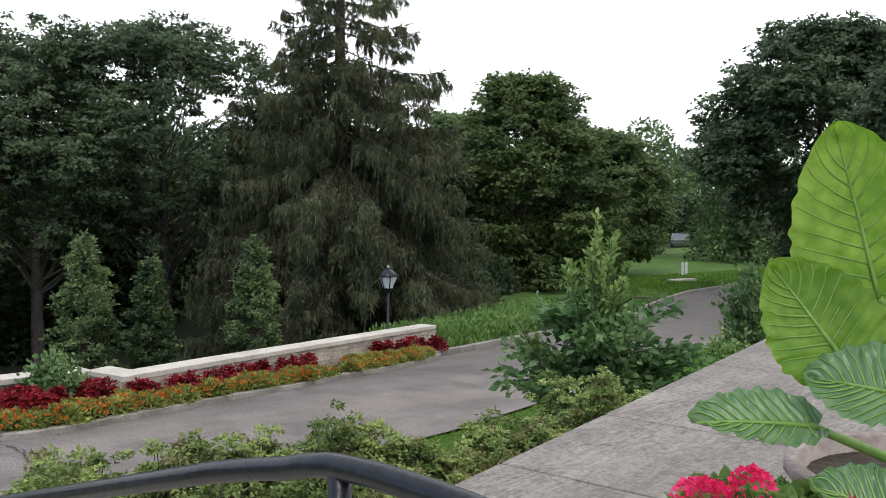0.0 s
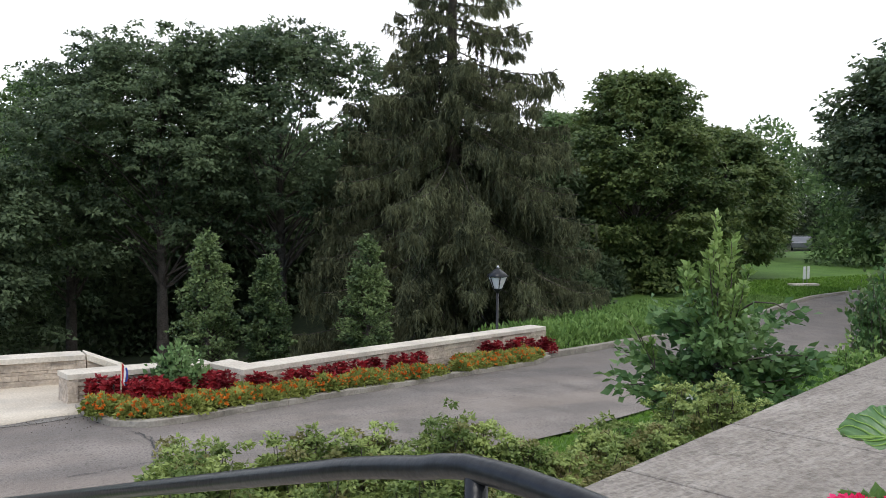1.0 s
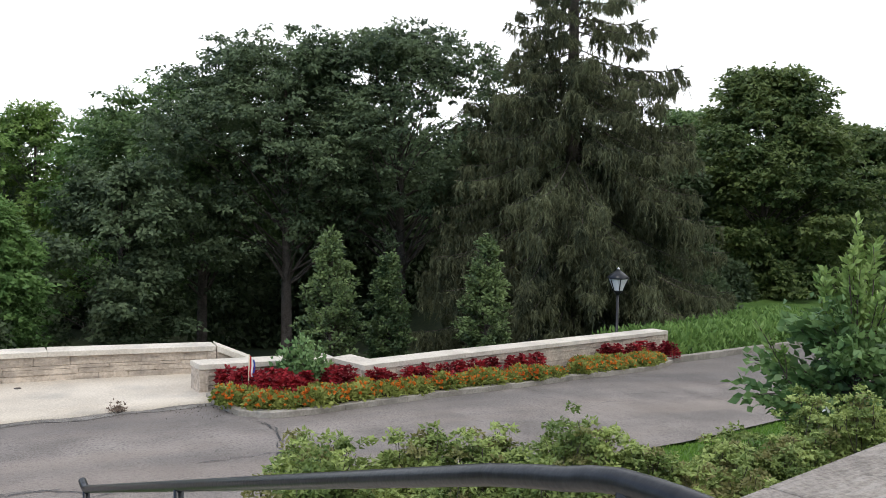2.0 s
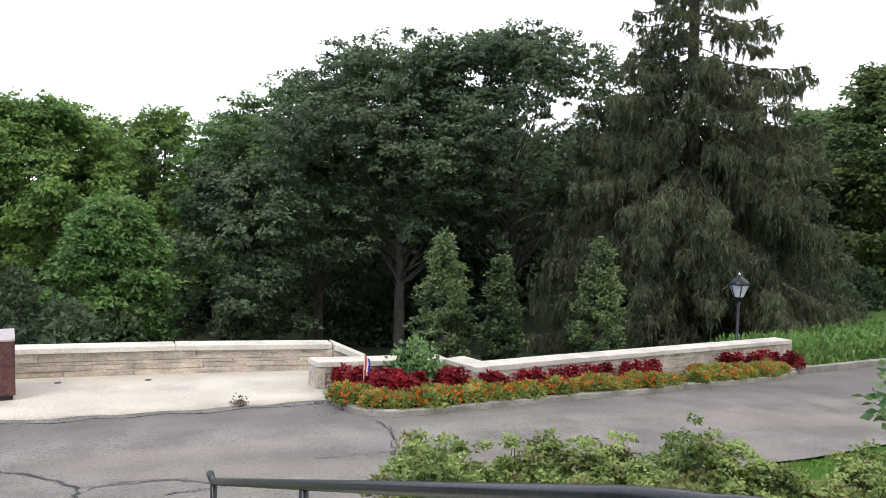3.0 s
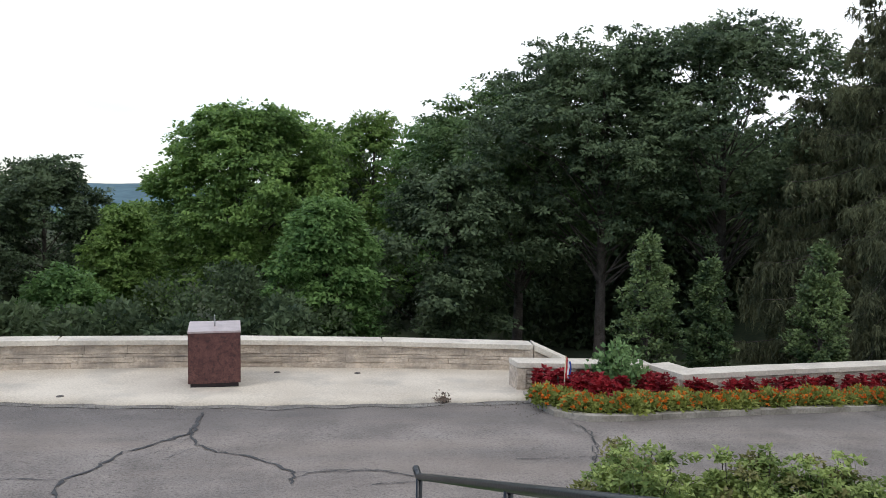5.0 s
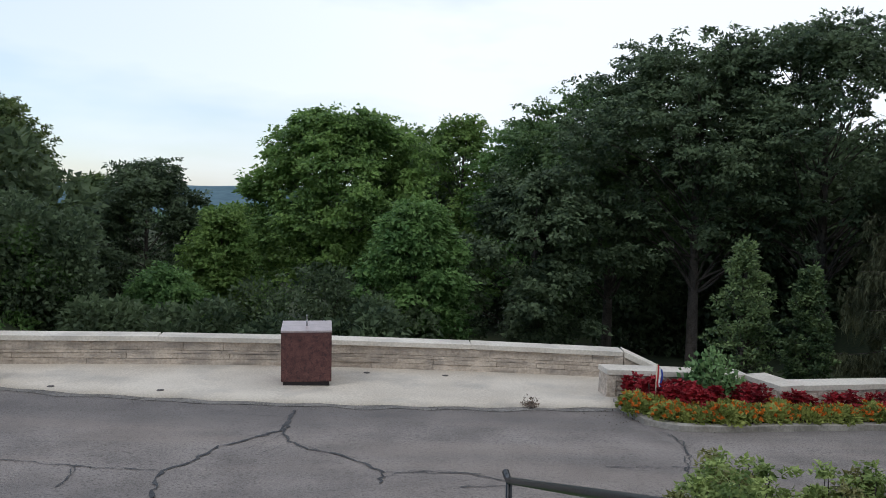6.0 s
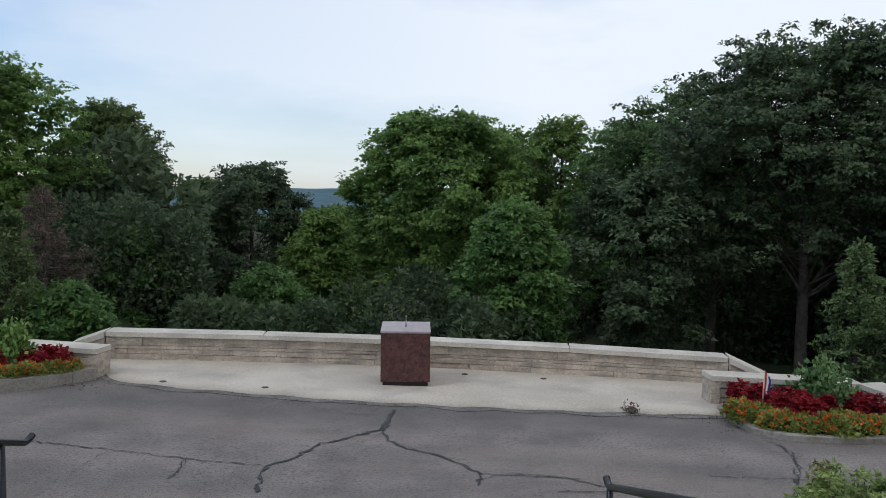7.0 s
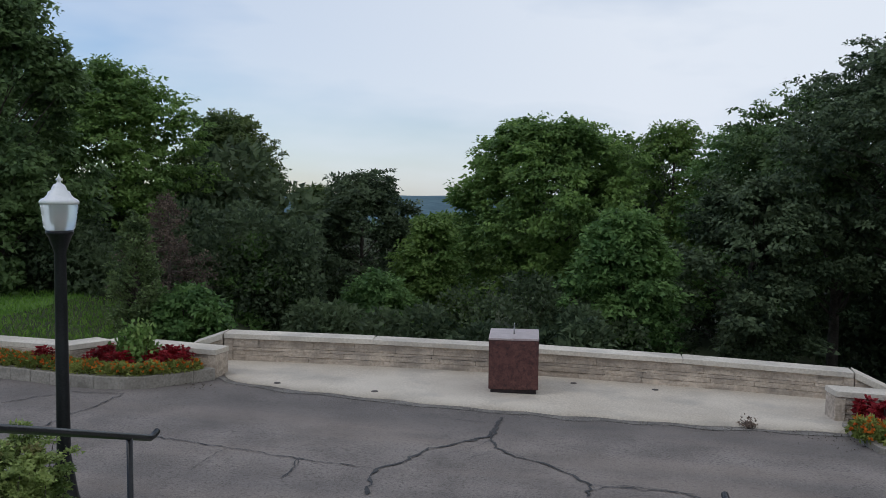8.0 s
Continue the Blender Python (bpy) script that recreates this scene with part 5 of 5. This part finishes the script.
CRACKS = [
    ([(-0.09, 10.85), (-0.14, 10.31), (-0.17, 10.1), (-0.46, 9.76), (-0.81, 9.43), (-1.01, 8.93), (-1.24, 8.63), (-1.26, 8.36), (-1.2, 7.86)], 0.07),
    ([(-0.17, 10.1), (-0.07, 9.61), (0.13, 9.34), (0.44, 9.19), (0.67, 8.94), (0.91, 8.61), (0.87, 8.26)], 0.055),
    ([(0.91, 8.61), (1.49, 8.59), (1.92, 8.55)], 0.03),
    ([(-1.32, 8.62), (-1.91, 8.74), (-2.44, 8.86), (-2.98, 8.99), (-3.49, 9.12), (-3.91, 9.18)], 0.03),
    ([(-2.11, 8.81), (-2.07, 8.36), (-2.11, 8.18)], 0.015),
    ([(-0.15, 10.0), (-0.37, 9.48), (-0.49, 9.37)], 0.012),
    ([(-5.14, 10.97), (-5.17, 10.28), (-5.3, 9.73), (-5.27, 9.32)], 0.04),
    ([(-6.38, 10.14), (-6.14, 10.51), (-5.82, 10.89), (-5.14, 10.97)], 0.03),
    ([(-0.09, 10.93), (-0.12, 10.41), (-0.2, 10.03), (-0.41, 9.82)], 0.05),
    ([(1.65, 8.15), (2.32, 8.24), (2.99, 7.96), (3.56, 7.73)], 0.03),
    ([(4.54, 10.07), (4.46, 9.41), (4.26, 8.83), (3.98, 8.33)], 0.03),
    ([(4.46, 10.16), (4.55, 9.77), (4.39, 9.23), (4.14, 8.69)], 0.03),
    ([(11.22, 11.37), (12.88, 11.23), (13.29, 10.28), (14.75, 10.72)], 0.025),
    ([(10.77, 10.05), (12.09, 9.94), (12.36, 8.51)], 0.02),
    ([(9.36, 10.98), (9.33, 10.38)], 0.02),
    ([(3.3, 8.8), (6.18, 8.81), (6.82, 8.67)], 0.02),
    ([(-3.03, 8.16), (-3.04, 8.5), (-3.0, 8.85), (-2.95, 9.03)], 0.012),
    ([(-2.09, 8.15), (-2.08, 8.41), (-2.12, 8.75)], 0.014),
    ([(-0.34, 9.19), (-0.06, 9.57), (0.02, 9.67)], 0.012),
    ([(0.04, 9.57), (0.27, 9.28), (0.54, 9.09), (0.81, 8.99)], 0.012),
    ([(0.9, 8.46), (1.2, 8.63), (1.66, 8.62), (2.07, 8.36), (2.27, 8.27)], 0.025),
    ([(-0.75, 10.71), (-0.4, 10.71), (-0.11, 10.6)], 0.012),
    ([(9.16, 10.17), (9.63, 9.64), (10.59, 9.6)], 0.014),
]
for i, (line, w) in enumerate(CRACKS):
    crack(line, w, i)


# ---- planter on the ledge ----
def ear(name, base, tip, normal, width, seed, mat, parent, ruffle=0.005):
    """A ruffled heart-shaped leaf between its stalk end and tip, with raised veins."""
    rng = np.random.default_rng(seed)
    base, tip = Vector(base), Vector(tip)
    t = (tip - base)
    ln = t.length
    t.normalize()
    nrm = Vector(normal)
    nrm = (nrm - t * nrm.dot(t)).normalized()
    s = t.cross(nrm)

    def spot(u, w):
        """u along the midrib, w across from -1 to 1."""
        q = max((u + 0.18) / 1.18, 0.0)
        half = width / 2 * (math.sin(math.pi * min(q, 1) ** 0.72) ** 0.62) * (1 + 0.022 * math.sin(u * 44) + 0.012 * math.sin(u * 71 + 1))
        edge = abs(w)
        lift = 0.12 * width * edge ** 1.6 - 0.10 * ln * (u - 0.35) ** 2 + ruffle * edge ** 3 * math.sin(u * 34 + 3 * w) + 0.005 * abs(math.sin(math.pi * (u - 0.02 - 0.17 * edge) / 0.092)) * min(edge * 4, 1)
        x = u * ln * (1 if u > 0 else edge ** 0.5) + 0.05 * ln * edge
        return base + t * x + s * (w * half) + nrm * lift

    nu, nw = 110, 22
    v = [spot(-0.17 + 1.17 * i / nu, -1 + 2 * j / nw) for i in range(nu + 1) for j in range(nw + 1)]
    f = [(i * (nw + 1) + j, i * (nw + 1) + j + 1, (i + 1) * (nw + 1) + j + 1, (i + 1) * (nw + 1) + j) for i in range(nu) for j in range(nw)]
    leaf = part(name, smooth(np_mesh(name, v, f)), mat, parent)
    mid = [spot(u, 0) + nrm * 0.002 for u in np.linspace(0, 0.97, 14)]
    part("midrib", smooth(np_mesh("midrib", *tube(mid, np.linspace(0.0065, 0.0015, 14), 6))), ear_vein, leaf, "pale midrib")
    for k in range(9):
        for sd in (-1, 1):
            u0 = 0.02 + 0.092 * k
            run = [spot(u0 + (0.16 + 0.05 * k * 0.3) * w - (0.22 if k == 0 else 0.0) * w, sd * w) + nrm * 0.0015 for w in np.linspace(0.02, 0.93, 9)]
            part("vein", smooth(np_mesh("vein", *tube(run, np.linspace(0.0026, 0.0008, 9), 5))), ear_vein, leaf)
    return leaf


pot_at = Vector((2.86, 0.24, 1.95))
pot = thing("planter", pot_at, "broad stone planter bowl on the ledge", "planter")
part("bowl", smooth(np_mesh("bowl", *lathe([(0, 0), (0.2, 0), (0.22, 0.03), (0.27, 0.12), (0.32, 0.2), (0.35, 0.22), (0.35, 0.245), (0.31, 0.245), (0.3, 0.2), (0, 0.19)], 28))), terracotta, pot)
part("soil", np_mesh("soil", *lathe([(0.0, 0.215), (0.30, 0.205)], 20)), soil, pot)
plant = thing("elephant_ear", pot_at + Vector((0, 0, 0.22)), "lush elephant ear plant with big ruffled green leaves", "plant")
o = plant.matrix_basis.translation
E = [("leaf", (2.67, 0.34, 2.62), (2.59, 0.42, 3.0), (-0.85, -0.35, 0.25), 0.325, ear_leaf),
     ("leaf", (2.46, 0.34, 2.50), (2.415, 0.485, 2.70), (-0.75, -0.45, 0.35), 0.25, ear_leaf),
     ("leaf", (2.345, 0.37, 2.385), (2.19, 0.55, 2.395), (-0.45, -0.32, 1.0), 0.165, ear_leaf_shade_tone),
     ("leaf", (2.36, 0.17, 2.47), (2.38, 0.385, 2.48), (-0.65, -0.2, 0.75), 0.21, ear_leaf_shade_tone),
     ("leaf", (2.25, 0.14, 2.27), (2.21, 0.31, 2.31), (-0.5, -0.3, 0.9), 0.17, ear_leaf_shade_tone)]
for k, (nm, b, tp, nr, wd, mt) in enumerate(E):
    lf = ear(nm, Vector(b) - o, Vector(tp) - o, nr, wd, k, mt, plant)
    b0 = Vector((0.0 + 0.03 * math.cos(k * 2), 0.03 * math.sin(k * 2), 0.0))
    b1 = Vector(b) - o
    mid = (b0 + b1) / 2 + Vector((0.06, -0.03, 0.08 if k < 2 else -0.02))
    pts = [b0 * (1 - t) ** 2 + mid * 2 * t * (1 - t) + b1 * t * t for t in np.linspace(0, 1, 10)]
    part("stalk", smooth(np_mesh("stalk", *tube(pts, np.linspace(0.016, 0.009, 10), 8))), ear_vein, plant)
rng = np.random.default_rng(5)
for k, (x, y, z) in enumerate(((2.10, 0.47, 2.27), (2.13, 0.40, 2.30), (2.16, 0.53, 2.24), (2.08, 0.52, 2.22), (2.24, 0.26, 2.26), (2.2, 0.36, 2.25), (2.3, 0.55, 2.24), (2.28, 0.42, 2.26), (2.33, 0.33, 2.27), (2.3, 0.22, 2.25), (2.2, 0.46, 2.23))):
    ger = thing("geranium", (x + 0.28, y - 0.06, 2.17), "pink geranium in a stone planter", "flower", "geraniums in the planter")
    h = Vector((x, y, z)) - Vector((x + 0.28, y - 0.06, 2.17))
    part("stem", np_mesh("stem", *tube([(0, 0, 0), h * 0.5 + Vector((0, 0, 0.02)), h], 0.004, 6)), ear_vein, ger)
    if k < 5:
        n = 170
        d = sphere_dirs(n, rng, 0.5)
        part("blossom", np_mesh("blossom", *leaves(np.array(h) + d * 0.036, d + rng.normal(0, 0.6, (n, 3)), 0.013, 0.013, rng)), pink_petal, ger)
    n = 110
    d = sphere_dirs(n, rng, 0.6)
    part("foliage", np_mesh("foliage", *leaves(np.array(h) * 0.8 + d * [0.08, 0.08, 0.03] - [0, 0, 0.04], d + rng.normal(0, 0.4, (n, 3)), 0.035, 0.03, rng)), weed_leaf, ger)


# ---- road edge, path and far things ----
def gravel(name, n, place, size, mat, label, seed):
    """Loose chips as one mass of small tetrahedra."""
    rng = np.random.default_rng(seed)
    corner = np.array([(1, 1, 1), (1, -1, -1), (-1, 1, -1), (-1, -1, 1)]) * 0.5
    v, f = [], []
    for i in range(n):
        x, y = place(rng)
        s = size * rng.uniform(0.4, 1.4)
        q = corner * s * rng.uniform(0.5, 1.2, (4, 3)) + [x, y, level(x) + 0.012 + s * 0.15]
        v.append(q)
        f.append(np.array([(0, 1, 2), (0, 3, 1), (0, 2, 3), (1, 3, 2)]) + 4 * i)
    return tagged(part(name, np_mesh(name, np.concatenate(v), np.concatenate(f)), mat), label, "debris", kind="stuff")


def apron_lip(rng):
    x = rng.uniform(-4.5, 4.5)
    return x, apron_front(x) - abs(rng.normal(0, 0.14)) - 0.02


def corner_dirt(rng):
    if rng.random() < 0.5:
        return -4.55 + rng.normal(0, 0.25), 11.75 + rng.normal(0, 0.22)
    return 4.3 + rng.normal(0, 0.3), 10.9 + rng.normal(0, 0.22)


gravel("edge_gravel", 1800, apron_lip, 0.009, kerb_stone, "broken gravel along the apron's edge", 1)
gravel("corner_litter", 200, corner_dirt, 0.012, soil, "dark dirt and leaf litter by the kerb", 2)


def strip(name, front, back, xs, z, mat, label):
    v, f = ribbon(xs, front, back, z, 3)
    return tagged(part(name, np_mesh(name, v, f), mat), label, name, kind="structure")


old_asphalt = material("old_asphalt", (0.12, 0.11, 0.10), (0.26, 0.24, 0.215), 3.0, 40, 0.9, 0.9)
strip("road_edge", lambda x: apron_front(x) - 0.16 - 0.10 * noise.noise((x * 1.7, 0, 4)), lambda x: apron_front(x) + 0.05, list(np.arange(-4.4, 4.41, 0.1)), 0.006, old_asphalt, "crumbled pale asphalt edge beside the apron")
for x, y in ((-3.35, 12.0), (-1.9, 11.85), (2.1, 13.05), (0.9, 13.15)):
    plug = thing("drain_cap", (x, y, level(x) + 0.031), "small grey metal disc set in concrete", "drain cap", "discs in the apron")
    part("disc", np_mesh("disc", *lathe([(0.05, 0), (0.045, 0.008), (0, 0.008)], 12)), cap_rust, plug)
weed = shrub("weed", 3.05, 11.33, 0.06, 0.05, 150, "small grey weed in the pavement joint", brown_leaf, brown_leaf, 0.035, 12, 14, 0, "weeds in the pavement", level(3.05) + 0.03)

# pale gravel path in the shade behind the wall
v, f = [], []
for i in range(25):
    t = i / 24
    x, y = 9.6 + 6.5 * t, 15.6 + 3.4 * t + 0.5 * math.sin(t * 4)
    for s in (-0.7, 0, 0.7):
        yy = y + s
        v.append((x - s * 0.4, yy, land(x - s * 0.4, yy) + 0.09))
for i in range(24):
    for k in (0, 1):
        f.append((3 * i + k, 3 * i + 3 + k, 3 * i + 4 + k, 3 * i + 1 + k))
tagged(part("path", np_mesh("path", v, f), pale_path), "pale gravel path in the shade of trees", "path", kind="structure")

# low pale building behind the spruce
house = thing("house", pose(36.0, 32.0, land(36.0, 32.0), 0, 0, -40), "low pale house half hidden by trees", "house")
part("wall", box(-3, 3, -3, 3, -0.3, 1.15), siding, house)
bm = bmesh.new()
pts = [bm.verts.new(p) for p in ((-3.3, -3.5, 1.1), (3.3, -3.5, 1.1), (3.3, 0, 2.5), (-3.3, 0, 2.5), (-3.3, 3.5, 1.1), (3.3, 3.5, 1.1), (-3.3, -3.5, 1.22), (3.3, -3.5, 1.22), (3.3, 0, 2.65), (-3.3, 0, 2.65), (-3.3, 3.5, 1.22), (3.3, 3.5, 1.22))]
for q in ((6, 7, 8, 9), (9, 8, 11, 10), (3, 2, 1, 0), (4, 5, 2, 3), (0, 1, 7, 6), (5, 4, 10, 11), (0, 6, 9, 3), (3, 9, 10, 4), (1, 2, 8, 7), (2, 5, 11, 8)):
    bm.faces.new([pts[k] for k in q])
part("roof", bm, siding, house, "pale weathered roof")
for x in (-1.9, 0.0, 1.9):
    w = part("window", box(x - 0.45, x + 0.45, -3.05, -2.98, 0.3, 0.95), white_enamel, house)
    part("pane", box(x - 0.38, x + 0.38, -3.07, -3.052, 0.36, 0.89), dark_pane, w)

sign = thing("road_sign", (43.4, 21.2, land(43.4, 21.2)), "small pale sign panels on posts by the road", "sign")
for x in (-0.2, 0.2):
    part("post", np_mesh("post", *tube([(x, 0, -0.1), (x, 0, 0.95)], 0.03, 6)), steel, sign)
    part("panel", box(x - 0.13, x + 0.13, -0.06, -0.035, 0.35, 1.0, 0.005), white_enamel, sign)
tagged(part("kerb_island", box(-0.75, 0.75, -0.21, 0.21, -0.05, 0.05, 0.01), coping_stone, at=pose(42.35, 20.75, -1.74, 0, 0, -28.1)), "white painted kerb at the bend", "kerb", kind="structure")


def parked_car(x, y, turn):
    car = thing("car", pose(x, y, land(x, y), 0, 0, turn), "grey car parked far along the road", "car")
    bm = bmesh.new()
    prof = [(-2.1, 0.35), (-2.1, 0.8), (-1.5, 0.9), (-0.9, 1.35), (0.7, 1.4), (1.4, 0.95), (2.1, 0.85), (2.15, 0.35)]
    a = [bm.verts.new((px, -0.85, pz)) for px, pz in prof]
    c = [bm.verts.new((px, 0.85, pz)) for px, pz in prof]
    bm.faces.new(a)
    bm.faces.new(c[::-1])
    for i in range(len(prof)):
        j = (i + 1) % len(prof)
        bm.faces.new((a[i], c[i], c[j], a[j]))
    bmesh.ops.bevel(bm, geom=bm.edges[:], offset=0.06, segments=2, affect="EDGES")
    part("body", bm, car_paint, car)
    part("window", box(-0.95, 0.75, -0.87, 0.87, 0.98, 1.28, 0.03), dark_pane, car)
    for wx in (-1.3, 1.3):
        for wy in (-0.8, 0.8):
            wheel = part("wheel", np_mesh("wheel", *tube([(wx, wy - 0.1, 0.32), (wx, wy + 0.1, 0.32)], 0.32, 14)), black_paint, car)
            part("rim", np_mesh("rim", *tube([(wx, wy - 0.11, 0.32), (wx, wy + 0.11, 0.32)], 0.19, 10)), steel, wheel)
    return car


parked_car(82.0, 41.0, 27)
woods("car_park_woods", [(92 + rw.uniform(0, 6), y, rw.uniform(3, 7), 2.6) for y in np.arange(34, 62, 2.5)], dark_leaf, "dark trees behind a parked car", 68, 0.4)
